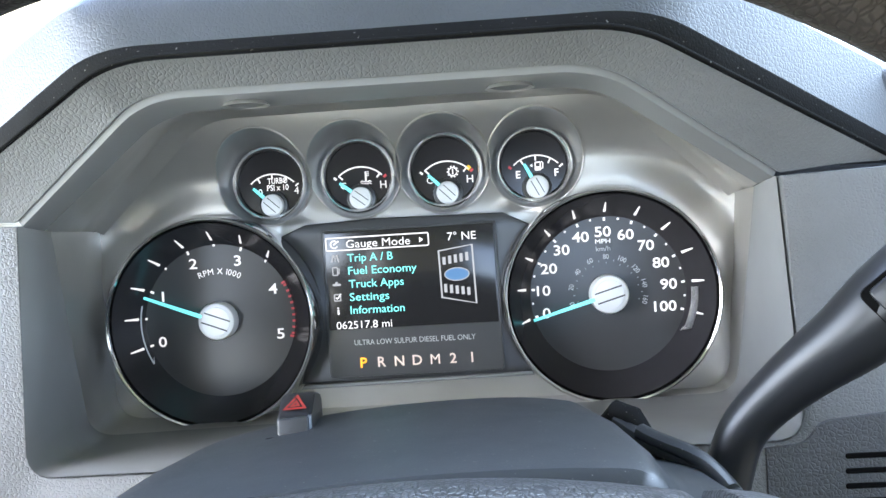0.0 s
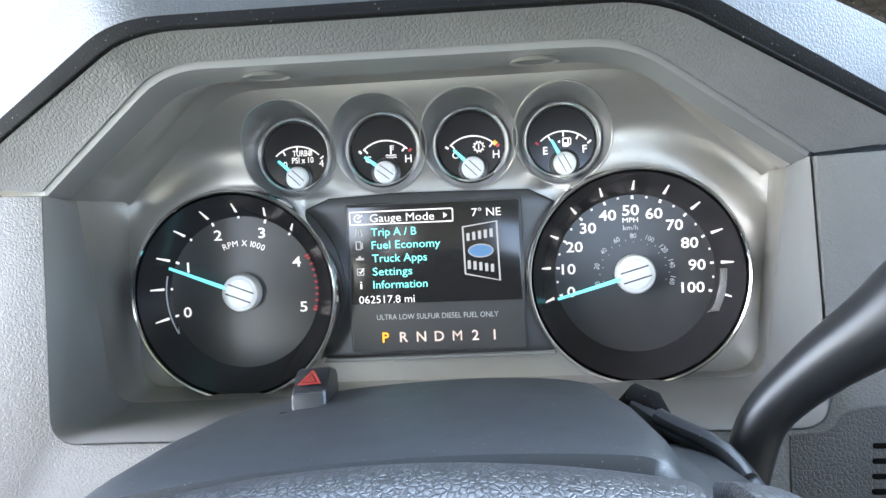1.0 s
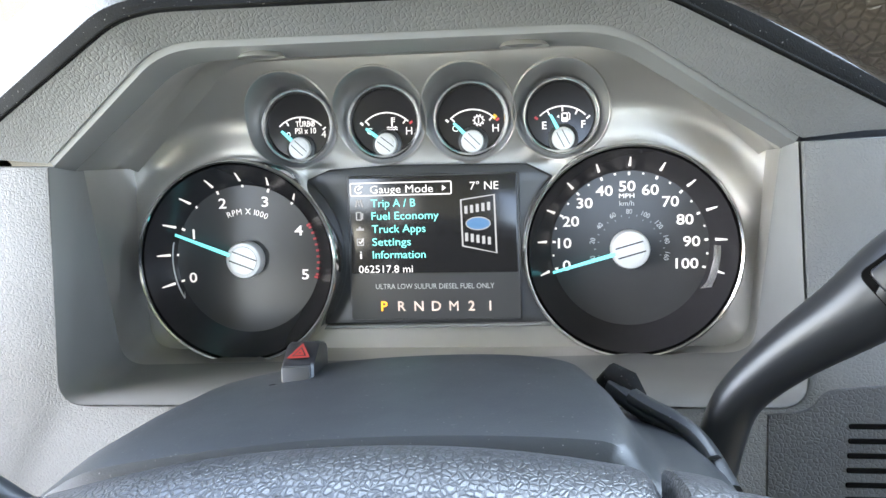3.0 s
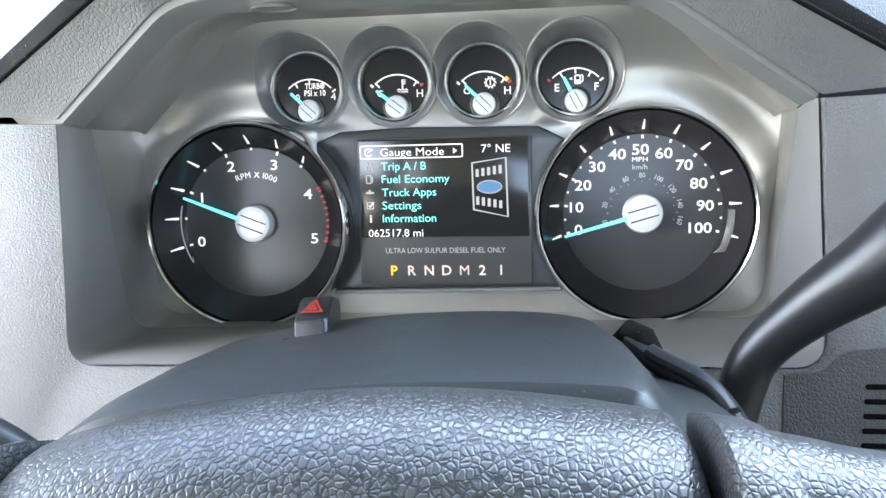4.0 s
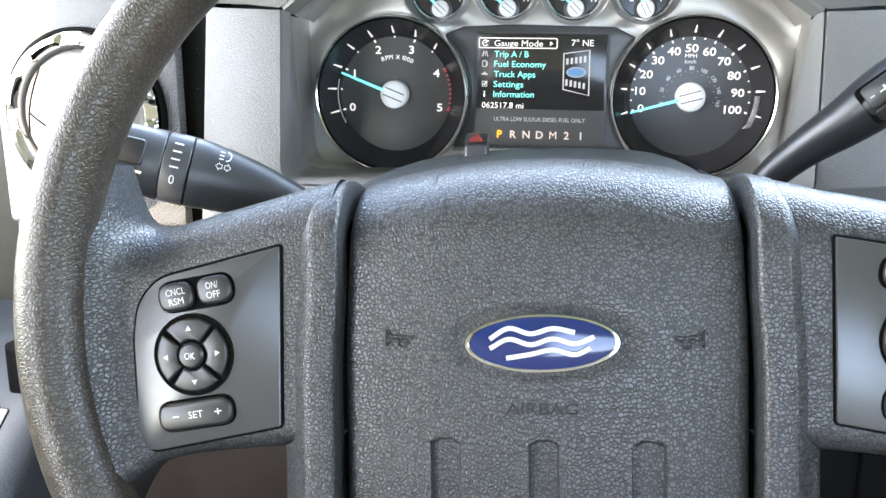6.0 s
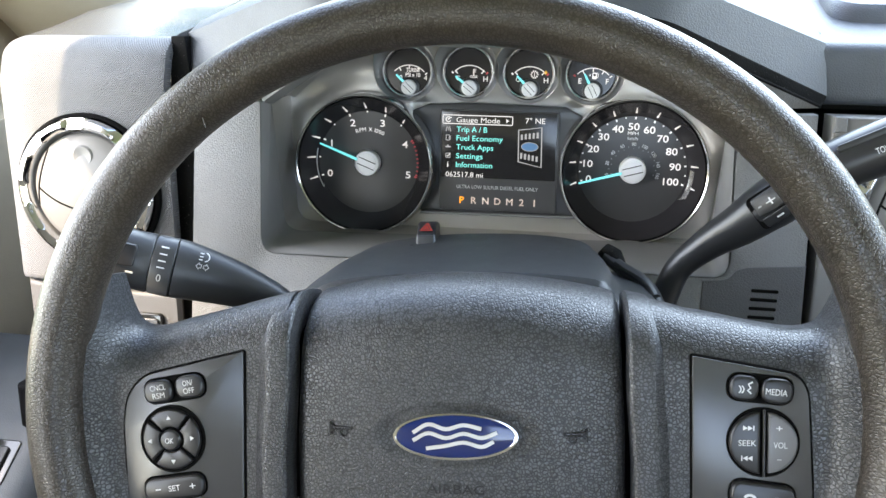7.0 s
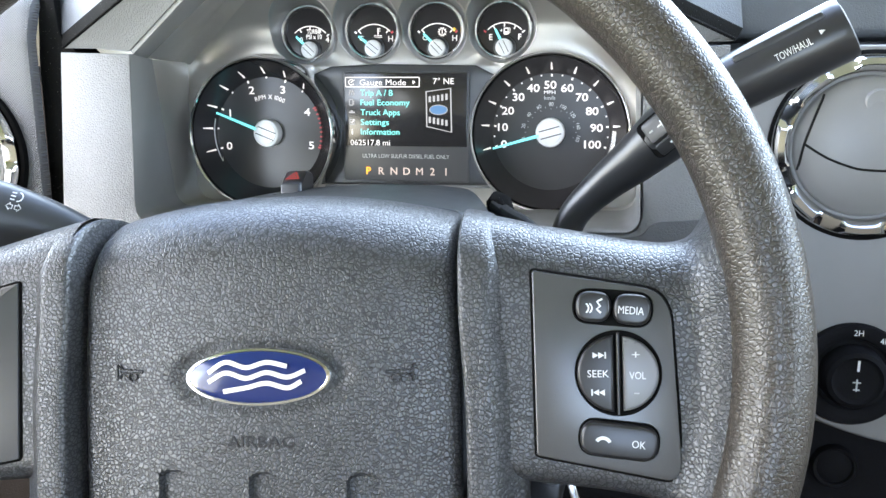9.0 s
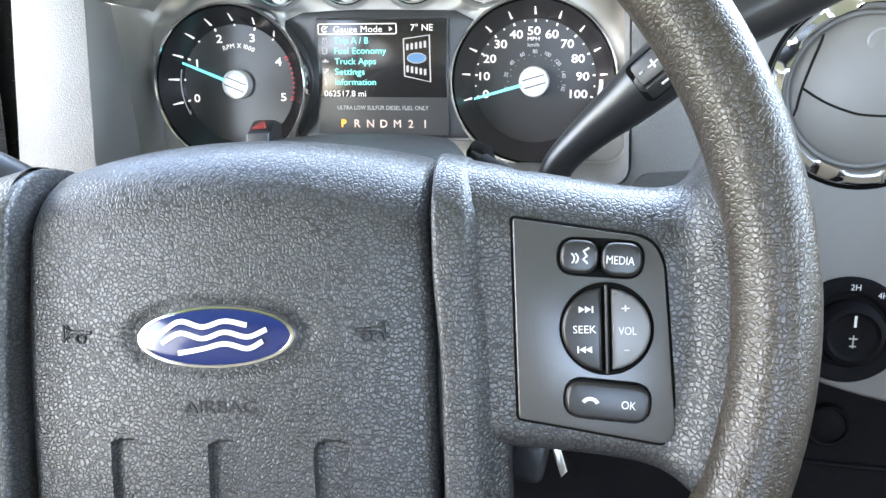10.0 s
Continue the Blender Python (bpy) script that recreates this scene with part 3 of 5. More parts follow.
def round_vent(name, cx, cz, y, R, label, turn):
    v = thing(name, MK, (cx, y, cz - R), label, "air vent", "round dash vents")
    c = (cx, 0, cz)
    part("well", revolve([(R * 1.06, y + .008), (R * 1.06, y - .001), (R * 1.02, y - .002), (R * 1.0, y + .004)], c, 64), M_VOID, v, "dark gap round the vent")
    # polished ring with stepped notches
    n, loops = 96, []
    for rr, dy, notch in ((1.0, .006, 0), (1.0, -.004, 0), (.965, -.0075, 1), (.90, -.0085, 1), (.855, -.0065, 0), (.825, -.003, 0), (.80, .004, 0)):
        lp = []
        for k in range(n):
            a = 2 * math.pi * k / n
            step = 1 if (k + turn) % 12 < 7 else 0
            r = R * (rr - (0.028 if notch and not step else 0))
            yy = y + dy + (.0022 if notch and not step else 0)
            lp.append((cx + r * math.cos(a), yy, cz + r * math.sin(a)))
        loops.append(lp)
    part("ring", loft(loops), M_CHROME, v, "polished chrome ring with notched edge")
    # domed flap barrel split by two curved seams
    r = R * .785
    part("barrel", revolve([(r, y + .010), (r, y - .001), (r * .96, y - .0035), (r * .8, y - .0062), (r * .5, y - .0085), (r * .2, y - .0095), (r * .02, y - .0097)], c, 64, True), M_VENT, v, "smooth grey vent barrel")
    for run in (((-.64, .73), (-.76, .40), (-.87, .02), (-.92, -.34)), ((-.86, .03), (-.68, -.09), (-.51, -.18), (-.30, -.26), (-.09, -.31), (.33, -.32), (.62, -.24), (.90, -.10))):
        pts = []
        for q in catmull([Vector((u, w, 0)) for u, w in run], 4):
            dome = interp([(0, -.0097), (.2, -.0095), (.5, -.0085), (.8, -.0062), (.96, -.0035), (1, -.001)], math.hypot(q.x, q.y))
            pts.append((cx + q.x * r, y + dome, cz + q.y * r))
        part("seam", sweep(pts, .00075, 6), M_BLACK, v)
    part("thumb_dimple", revolve([(r * .20, y - .0070), (r * .17, y - .0083), (r * .10, y - .0078), (r * .02, y - .0074)], (cx + r * .06, 0, cz + r * .62), 24, True), M_VENT, v)
    return v


round_vent("air_vent", .2885, -.0055, -.112, .0500, "round chrome-ringed air vent with closed grey flap", 3)

knob = thing("drive_selector", MK, (.2920, -.112, -.170), "black rotary four-wheel-drive selector on the centre stack", "rotary switch")
KC = (.2920, 0, -.1385)
plate = part("plate", revolve([(.0312, -.110), (.0312, -.1135), (.0300, -.1155), (.024, -.1160), (.0215, -.1145), (.0210, -.113)], KC, 56, True), M_DARK, knob, "glossy black selector plate")
part("dial", revolve([(.0185, -.113), (.0180, -.121), (.0165, -.1245), (.0140, -.1255), (.0125, -.1240), (.0115, -.1238), (.002, -.1240)], KC, 48, True), M_DARK, knob, "ribbed black dial")
for t_, ang, rr in (("2H", 88, .0262), ("4H", 55, .0268), ("4L", 26, .0268)):
    part("marking", word(t_, KC[0] + rr * math.cos(radians(ang)), KC[2] + rr * math.sin(radians(ang)), .0034, -.1166, squeeze=.95), M_PRINT, plate)
part("pointer", bar(KC[0] + .0002, KC[2] + .0055, KC[0] + .0002, KC[2] + .0120, .0014, -.1242), M_PRINT, knob)
part("axle_symbol", bar(KC[0] - .0022, KC[2] - .0012, KC[0] + .0022, KC[2] - .0012, .0008, -.1242), M_DIM, knob)
part("axle_symbol", bar(KC[0], KC[2] + .0008, KC[0], KC[2] - .0065, .0008, -.1243), M_DIM, knob)
part("axle_symbol", bar(KC[0] - .0018, KC[2] - .0055, KC[0] + .0018, KC[2] - .0055, .0008, -.1244), M_DIM, knob)

# ---- driver's side end of the dashboard ----
side = thing("dash_end_panel", MK, (-.30, -.11, -.10), "grey dashboard end panel with woven-look grain round the vent", "dash panel")
ENDS = ((-.2285, .010), (-.2290, .0015), (-.232, 0), (-.28, .0), (-.335, .0015), (-.355, .005), (-.368, .014), (-.374, .032), (-.376, .06))
prof = [(-.095, -.0955), (-.113, -.0950), (-.116, .060), (-.109, .0825), (-.0975, .0900), (-.0900, .0915)]
pr = rounded([Vector((y, z, 0)) for y, z in prof], .006, 5, closed=False)
part("panel", loft([[(x, p.x + back, p.y - back * .25) for p in pr] for x, back in ENDS], closed=False), M_WEDGE, side, "woven-grain grey panel")
TOP_RUN = [(-.0900, .0915), (-.060, .0975), (.0, .113), (.12, .134), (.25, .147)]
part("top_panel", loft([[(x, y + back, z - back * .25) for y, z in TOP_RUN] for x, back in ENDS], closed=False), M_ENDTOP, side, "smooth shiny upper panel below the windscreen")
bm = loft([[(-.2290, y, z + .0006), (-.2265, y - .001, z + .0022), (-.2230, y - .001, z + .0022), (-.2205, y, z + .0006)] for y, z in [(-.0975, .0875)] + TOP_RUN], closed=False)
part("top_gap_strip", bm, M_BLACK, side, "black gap strip")
prof = [(-.095, -.235), (-.106, -.232), (-.1115, -.150), (-.1125, -.0985), (-.095, -.0980)]
pr = rounded([Vector((y, z, 0)) for y, z in prof], .004, 4, closed=False)
cols = []
for x, back in ((-.2295, .006), (-.2310, 0), (-.30, 0), (-.34, .003), (-.360, .010), (-.372, .025), (-.378, .06)):
    cols.append([(x, p.x + back, p.y) for p in pr])
part("lower_panel", loft(cols, closed=False), M_LOWER, side, "plain grey lower panel")
part("seam_strip", pillow([(-.2295, .092), (-.2330, .045), (-.2330, -.235), (-.2120, -.235), (-.2080, -.058), (-.2045, .050), (-.216, .062), (-.2190, .092)], -.0985, -.07, .001), M_BLACK, side, "black gap strip")
round_vent("air_vent", -.2925, -.0200, -.118, .0535, "round chrome-ringed air vent in the sunlit dash end", 8)

lamp_switch = thing("headlamp_switch", MK, (-.322, -.112, -.165), "black rotary headlamp switch in the lower dash panel", "rotary switch")
LC = (-.322, 0, -.136)
part("bezel", revolve([(.030, -.110), (.030, -.114), (.0285, -.116), (.024, -.1155), (.022, -.112)], LC, 48, True), M_BTN, lamp_switch, "glossy black switch bezel")
part("dial", revolve([(.019, -.112), (.0185, -.122), (.0165, -.1255), (.012, -.1255), (.002, -.1250)], LC, 40, True), M_STALK, lamp_switch)
part("marking", revolve([(.0016, -.1158), (.0014, -.1164), (.0002, -.1164)], (LC[0] + .0225, 0, LC[2] + .0125), 12, True), M_PRINT, lamp_switch)
part("marking", bar(LC[0] + .0155, LC[2] + .0205, LC[0] + .0175, LC[2] + .0215, .0016, -.1162), M_PRINT, lamp_switch)

sq = thing("dimmer_switch", MK, (-.2555, -.112, -.134), "square black push switch in the lower dash panel", "switch")
part("frame", pillow(rrect(-.2555, -.1245, .0270, .0200, .004), -.1150, -.10, .0014), M_GLOSS, sq, "glossy black frame")
part("button", pillow(rrect(-.2555, -.1250, .0205, .0135, .0025), -.1162, -.11, .001), M_SWPANEL, sq, "grey rocker")
part("marking", bar(-.2600, -.1250, -.2510, -.1250, .0010, -.1166), M_DIM, sq)

arm = thing("door_armrest", MK, (-.45, -.05, -.42), "blue-grey grained door armrest with a black switch plate", "armrest")
prof = [(.06, -.42), (.05, -.205), (-.03, -.212), (-.09, -.240), (-.15, -.285), (-.19, -.345), (-.20, -.42)]
pr = rounded([Vector((y, z, 0)) for y, z in prof], .012, 5, closed=False)
part("pad", loft([[(x, p.x + b, p.y - b * .6) for p in pr] for x, b in ((-.56, 0), (-.385, 0), (-.375, .002), (-.366, .007), (-.361, .016), (-.360, .05))], closed=False), M_DASHTOP, arm, "grained padded armrest")


def on_arm(bm, x0, y0, z0):
    """Lays a flat (x, z) mesh on the sloped front of the armrest."""
    for v in bm.verts:
        x, y, z = v.co
        v.co = Vector((x0 + x, y0, z0)) + Vector((0, .80, .60)) * z + Vector((0, -.60, .80)) * -y
    return bm


part("switch_plate", on_arm(pillow(rrect(0, 0, .060, .040, .004), -.0030, .004, .001), -.418, -.112, -.2585), M_GLOSS, arm, "black window switch plate")
part("switch_rocker", on_arm(pillow(rrect(0, 0, .018, .026, .003), -.0060, .002, .0012), -.404, -.112, -.2585), M_BTN, arm, "black rocker")

# ---- instrument cluster ----
cluster = thing("instrument_cluster", MK, (0, 0, -.065), "silver instrument cluster with two dials, four gauges and lit display", "instrument cluster")
SPD, TCH = (.1066, -.0050), (-.1078, -.0073)
R_BIG = .0568
PODS = [(-.0764, .0672), (-.0268, .0680), (.0214, .0680), (.0706, .0680)]
R_POD = .0195


WELL_Z, R_WELL = .0020, .0256


def sstep(a, b, x):
    t = min(1, max(0, (x - a) / (b - a)))
    return t * t * (3 - 2 * t)


def wide_y(x, z):
    """The silver panel without its gauge hollows."""
    y = .0005 - .034 * sstep(.036, .108, z) ** 1.25
    y -= .0012 * sstep(.10, .175, abs(x)) * sstep(-.02, .05, z)
    for (cx, cz), inward in ((SPD, -1), (TCH, 1)):
        d = math.hypot(x - cx, z - cz)
        y -= (1 - sstep(.018, .036, (x - cx) * inward) * (1 - sstep(.042, .054, z))) * .010 * (1 - sstep(R_BIG + .001, R_BIG + .024, d)) * sstep(-.015, .03, z - cz)
    return y


def panel_y(x, z):
    """The same, sunk to the bottom where a gauge or a dial sits."""
    for cx, cz in PODS:
        if math.hypot(x - cx, z - cz - WELL_Z) < R_WELL - .0003:
            return .016
    for cx, cz in (SPD, TCH):
        if math.hypot(x - cx, z - cz) < R_BIG - .002:
            return .006
    return wide_y(x, z)


outline = [(-.1765, .047), (-.107, .1055), (.114, .1055), (.1785, .047), (.1715, -.060), (-.1745, -.064)]


def inside(x, z, poly):
    r = False
    for (ax, az), (bx, bz) in zip(poly, poly[1:] + poly[:1]):
        if (az > z) != (bz > z) and x < (bx - ax) * (z - az) / (bz - az) + ax:
            r = not r
    return r


bm = bmesh.new()
st = .0009
nx, nz = int(.362 / st), int(.176 / st)
grid = {}
for i in range(nx + 1):
    for j in range(nz + 1):
        x, z = -.180 + i * st, -.068 + j * st
        if inside(x, z, outline):
            grid[i, j] = bm.verts.new((x, panel_y(x, z), z))
for (i, j), v in list(grid.items()):
    q = [grid.get(k) for k in ((i, j), (i + 1, j), (i + 1, j + 1), (i, j + 1))]
    if all(q):
        bm.faces.new(q)
part("back_panel", bm, M_SILVER, cluster, "satin silver panel with round gauge hollows")
part("side_wall", loft([[tv(p) for p in RUNM], [tv(a.lerp(b, .5)) for a, b in zip(RUNM, RUN2)], [tv(p) for p in RUN2]], closed=False), M_SILVER, cluster, "satin silver side of the recess")
part("roof", loft([sub(LIP_IN), sub(mix(LIP_IN, BACK, .5)), sub(mix(LIP_IN, BACK, .88)), sub(BACK), sub(mix(BACK, BACK_IN, .55, -.0012)), sub(BACK_IN)], closed=False), M_SILVER, cluster, "satin silver roof of the recess")
# dark surround of the display
RS = R_BIG + .0008
sur = arc(*TCH, RS, -41, 50, 16) + [(-.0570, .0425), (-.018, .0440), (.052, .0428)] + arc(*SPD, RS, 135, 223, 16)
part("display_surround", pillow(sur, -.0075, .004, .0012), M_SURR, cluster, "dark plastic surround between the dials")
part("lower_rail", pillow([(-.0640, -.0478), (.0640, -.0460), (.0625, -.0440), (-.0625, -.0455)], -.0095, .002, .0008), M_PANEL_S, cluster, "thin rail under the display")

screen = part("display", pillow(rrect(0.0002, -.0018, .0955, .0808, .002), -.0092, -.004, .0008), M_STRIP, cluster, "dark display module")
part("lcd", pillow(rrect(0.0002, .0108, .0925, .0535, .001), -.0098, -.006, .0003), M_SCREEN, screen, "lit black screen")
YT = -.0101
for t_, xa, xb, z in (("Trip A / B", -.0337, -.0090, .0232), ("Fuel Economy", -.0337, .0037, .0162), ("Truck Apps", -.0338, -.0038, .0090), ("Settings", -.0338, -.0122, .0018), ("Information", -.0338, -.0042, -.0053)):
    part("menu_line", word(t_, (xa + xb) / 2, z, .0043, YT, xb - xa), M_CYAN, screen)
part("menu_line", word("Gauge Mode", -.0165, .0308, .0043, YT, .0350), M_LCDW, screen)
part("odometer", word("062517.8 mi", -.0268, -.0134, .0042, YT, .0305), M_LCDW, screen)
part("compass", word("7\u00b0 NE", .0290, .0316, .0043, YT, .0155), M_LCDW, screen)
part("highlight_box", stroke(rrect(-.0170, .0309, .0560, .0068, .0008, 3), .0007, YT, .0001, True), M_LCDW, screen)
part("arrow", pillow([(.0060, .0292), (.0060, .0324), (.0082, .0308)], YT - .0001, YT, .00002, seg=1), M_LCDW, screen)
ICON = -.0405
part("icon", stroke(arc(ICON, .0308, .0020, 60, 330, 12), .0007, YT, .0001), M_LCDW, screen)
part("icon", bar(ICON - .0005, .0306, ICON + .0024, .0326, .0008, YT, .0001), M_LCDW, screen)
for dx, a in ((-.0016, 14), (.0016, -14)):
    part("icon", bar(ICON + dx * 1.2, .0212, ICON + dx * .55, .0252, .0008, YT, .0001), M_LCDG, screen)
part("icon", bar(ICON, .0216, ICON, .0248, .0005, YT, .0001), M_LCDG, screen)
part("icon", stroke(rrect(ICON - .0004, .0162, .0026, .0042, .0003, 2), .0006, YT, .0001, True), M_LCDG, screen)
part("icon", bar(ICON + .0016, .0145, ICON + .0018, .0178, .0006, YT, .0001), M_LCDG, screen)
part("icon", bar(ICON - .0022, .0088, ICON + .0022, .0088, .0012, YT, .0001), M_LCDG, screen)
part("icon", bar(ICON - .0008, .0098, ICON + .0006, .0098, .0012, YT, .0001), M_LCDG, screen)
part("icon", stroke(rrect(ICON, .0018, .0034, .0034, .0002, 2), .0006, YT, .0001, True), M_LCDG, screen)
part("icon", stroke([(ICON - .0010, .0020), (ICON - .0002, .0010), (ICON + .0020, .0038)], .0007, YT, .0001), M_LCDW, screen)
part("icon", word("i", ICON, -.0053, .0044, YT, .0012), M_LCDW, screen)
# badge graphic on the screen: a slanted plate with bars and a blue oval
badge = [(.0161, .0240), (.0343, .0265), (.0350, -.0052), (.0166, -.0012)]
part("badge_frame", stroke(badge, .0011, YT, .0001, True), M_LCDG, screen)
for z, w in ((.0195, .0145), (.0025, .0150)):
    for k in range(5):
        x = .0188 + k * .0031
        dz = (x - .0255) * (.13 if z > .01 else -.16)
        part("badge_bar", bar(x, z - .0022 + dz, x, z + .0022 + dz * 1.2, .0017, YT, .0001), M_LCDG, screen)
part("badge_oval", pillow([(.0253 + .0066 * math.cos(2 * math.pi * k / 28), .0110 + .0034 * math.sin(2 * math.pi * k / 28)) for k in range(28)], YT - .0001, YT, .00002, seg=1), M_LCDB, screen)
part("badge_rim", stroke([(.0253 + .0066 * math.cos(2 * math.pi * k / 28), .0110 + .0034 * math.sin(2 * math.pi * k / 28)) for k in range(28)], .0005, YT, .0002, True), M_LCDG, screen)
part("fuel_note", word("ULTRA LOW SULFUR DIESEL FUEL ONLY", .0002, -.0233, .0029, -.0095, .0662), M_PRINT, screen)
for t_, x in (("P", -.0285), ("R", -.0185), ("N", -.0089), ("D", .0009), ("M", .0107), ("2", .0205), ("1", .0308)):
    part("gear_letter", word(t_, x, -.0344, .0054, -.0095, squeeze=1.02, bold=0 if t_ == "M" else .00022), M_AMBER if t_ == "P" else M_GEAR, screen)


def polar(c, r, a):
    return (c[0] + r * math.cos(radians(a)), c[1] + r * math.sin(radians(a)))


CONE = ((.0424, -.0012), (.0536, -.0180))


def cone_y(r):
    return CONE[0][1] + (CONE[1][1] - CONE[0][1]) * (r - CONE[0][0]) / (CONE[1][0] - CONE[0][0])


def cone_bar(c, r0, r1, ang, w0, w1, lift=.0005):
    """A raised mark that climbs the sloped wall of a dial."""
    rows = []
    for r, w, up in ((r0, w0 * .5, 0), (r0 + .0002, w0, lift), (r1 - .0002, w1, lift), (r1, w1 * .5, 0)):
        p, n = polar(c, r, ang), polar((0, 0), 1, ang + 90)
        rows.append([(p[0] + n[0] * w * f, cone_y(r) + .0003 - (up if abs(f) < 1 else 0) - .0003 * (1 - abs(f)), p[1] + n[1] * w * f) for f in (-1, -.6, .6, 1)])
    return loft(rows, closed=False)


def cone_arc(c, r0, r1, a0, a1, n=20):
    """A thin strip on the sloped wall of a dial, with a slanted lower end."""
    rows = []
    for i in range(n + 1):
        a = a0 + (a1 - a0) * i / n
        rows.append([(*polar(c, r, a)[:1], cone_y(r) - .0004, polar(c, r, a)[1]) for r in (r0, r1)])
    tip = polar(c, r0 - .0015, a0 - 5)
    rows.insert(0, [(tip[0], cone_y(r0) - .0004, tip[1])] * 2)
    bm = loft(rows, closed=False)
    bmesh.ops.remove_doubles(bm, verts=bm.verts[:], dist=1e-6)
    return bm


def big_dial(name, c, label):
    cc = (c[0], 0, c[1])
    d = part(name, revolve([(CONE[1][0] + .0002, CONE[1][1] - .0004), CONE[1], (.0480, cone_y(.0480) + .0002), CONE[0], (CONE[0][0] - .0006, -.0006)], cc, 128), M_FACE_D, cluster, label)
    part("face_disc", revolve([(.0426, -.0004), (.0422, -.0010), (.001, -.0010)], cc, 96, True), M_FACE, d, "dark grey dial face")
    part("ring", revolve([(R_BIG + .0014, .005), (R_BIG + .0010, -.0130), (R_BIG + .0004, -.0185), (R_BIG - .0002, -.0204), (R_BIG - .0010, -.0210), (R_BIG - .0018, -.0204), (R_BIG - .0021, -.0190)], cc, 128), M_CHROME, d, "polished chrome ring")
    part("inner_ring", revolve([(R_BIG - .0020, -.0192), (R_BIG - .0026, -.0172), (R_BIG - .0034, -.0176)], cc, 128), M_VOID, d, "black groove inside the ring")
    return d


def cap_knob(parent, c, y, r, ang):
    k = part("needle_cap", revolve([(r, y), (r, y - r * .55), (r * .93, y - r * .68), (r * .76, y - r * .70), (r * .74, y - r * .74), (r * .02, y - r * .76)], (c[0], 0, c[1]), 40, True), M_KNOB, parent, "silver needle cap with a slot")
    return k


def cap_lines(parent, c, y, r, ang):
    for off in (-.26, .26):
        nrm = polar((0, 0), r * off, ang + 90)
        a, b = polar(c, r * .72, ang), polar(c, -r * .72, ang)
        part("cap_line", bar(a[0] + nrm[0], a[1] + nrm[1], b[0] + nrm[0], b[1] + nrm[1], r * .07, y - r * .77, .0001), M_FACE, parent)


def needle(parent, c, y, ang, r0, r1, w0, w1):
    a, b = polar(c, r0, ang), polar(c, r1, ang)
    n = polar((0, 0), 1, ang + 90)
    lp = [(a[0] + n[0] * w0, a[1] + n[1] * w0), (a[0] - n[0] * w0, a[1] - n[1] * w0), (b[0] - n[0] * w1, b[1] - n[1] * w1), (b[0] + n[0] * w1, b[1] + n[1] * w1)]
    part("needle", pillow(lp, y - .0008, y, .0003, seg=1), M_NEEDLE, parent, "lit cyan needle")


# engine speed
tach = big_dial("tachometer", TCH, "black tachometer reading about nine hundred revs")
for i in range(6):
    a = 197 - 42.4 * i
    x, z = polar(TCH, .0348, a)
    part("numeral", word(str(i), x, z, .0056, -.0013, squeeze=1.26, bold=.0002), M_WHITE, tach)
for i in range(11):
    a = 197 - 21.2 * i
    red = i >= 8
    p, q = polar(TCH, .0403 if i % 2 == 0 else .0412, a), polar(TCH, .0424, a)
    part("tick", bar(*p, *q, .0012, -.0013), M_RED if red else M_WHITE, tach)
    if not red:
        part("raised_mark", cone_bar(TCH, .0446, .0496, a, .0009, .0004), M_WHITE, tach, "bright raised tick")
for i in range(9):
    a = 27.4 - 42.4 * (i + .5) / 9
    part("red_dot", bar(*polar(TCH, .0408, a), *polar(TCH, .0424, a), .0012, -.0013), M_RED, tach)
part("tick_arc", cone_arc(TCH, .0436, .0441, 210, 166), M_PRINT, tach, "thin bright line beside the low marks")
for b_ in word_arc("RPM X 1000", TCH, .0274, .0033, -.0013, 87):
    part("legend", b_, M_WHITE, tach)
needle(tach, TCH, -.0075, 159.0, .006, .0425, .00115, .0007)
cap_knob(tach, TCH, -.001, .0105, 159)
cap_lines(tach, TCH, -.001, .0105, 159)

tach.location.y -= .005

# road speed
speedo = big_dial("speedometer", SPD, "black speedometer with miles and kilometres reading zero")
for i in range(11):
    a = 195 - 21 * i
    x, z = polar((SPD[0] - .0010, SPD[1]), .0340 if i < 10 else .0325, a)
    part("numeral", word(str(10 * i), x, z, .0055, -.0013, squeeze=1.18, bold=.0002), M_WHITE, speedo)
    part("tick", bar(*polar(SPD, .0398, a), *polar(SPD, .0416, a), .0012, -.0013), M_WHITE, speedo)
    part("raised_mark", cone_bar(SPD, .0446, .0496, a, .0009, .0004), M_WHITE, speedo, "bright raised tick")
    if i < 10:
        part("tick", bar(*polar(SPD, .0406, a - 10.5), *polar(SPD, .0416, a - 10.5), .0011, -.0013), M_WHITE, speedo)
for i in range(9):
    a = 193 - 210 * (i * 20 / 1.609) / 100 * .985
    x, z = polar(SPD, .0203, a)
    part("small_numeral", word(str(20 * i), x, z, .0027, -.0013, squeeze=.9, turn=a - 90), M_PRINT, speedo)
    part("small_tick", bar(*polar(SPD, .0165, a), *polar(SPD, .0173, a), .0004, -.0013), M_DIM, speedo)
    if i < 8:
        b = a - 210 * (10 / 1.609) / 100 * .985
        part("small_tick", bar(*polar(SPD, .0178, b), *polar(SPD, .0188, b), .0004, -.0013), M_DIM, speedo)
part("legend", word("MPH", SPD[0] - .0013, SPD[1] + .0287, .0025, -.0013, .0081), M_WHITE, speedo)
part("legend", word("km/h", SPD[0] - .0013, SPD[1] + .0247, .0027, -.0013, .0078), M_PRINT, speedo)
# window reflection on the dial wall, modelled as a satin strip
part("reflection_arc", cone_arc(SPD, .0440, .0468, -26, 2), M_SATIN, speedo, "bright strip beside the high marks, added as the window's reflection")
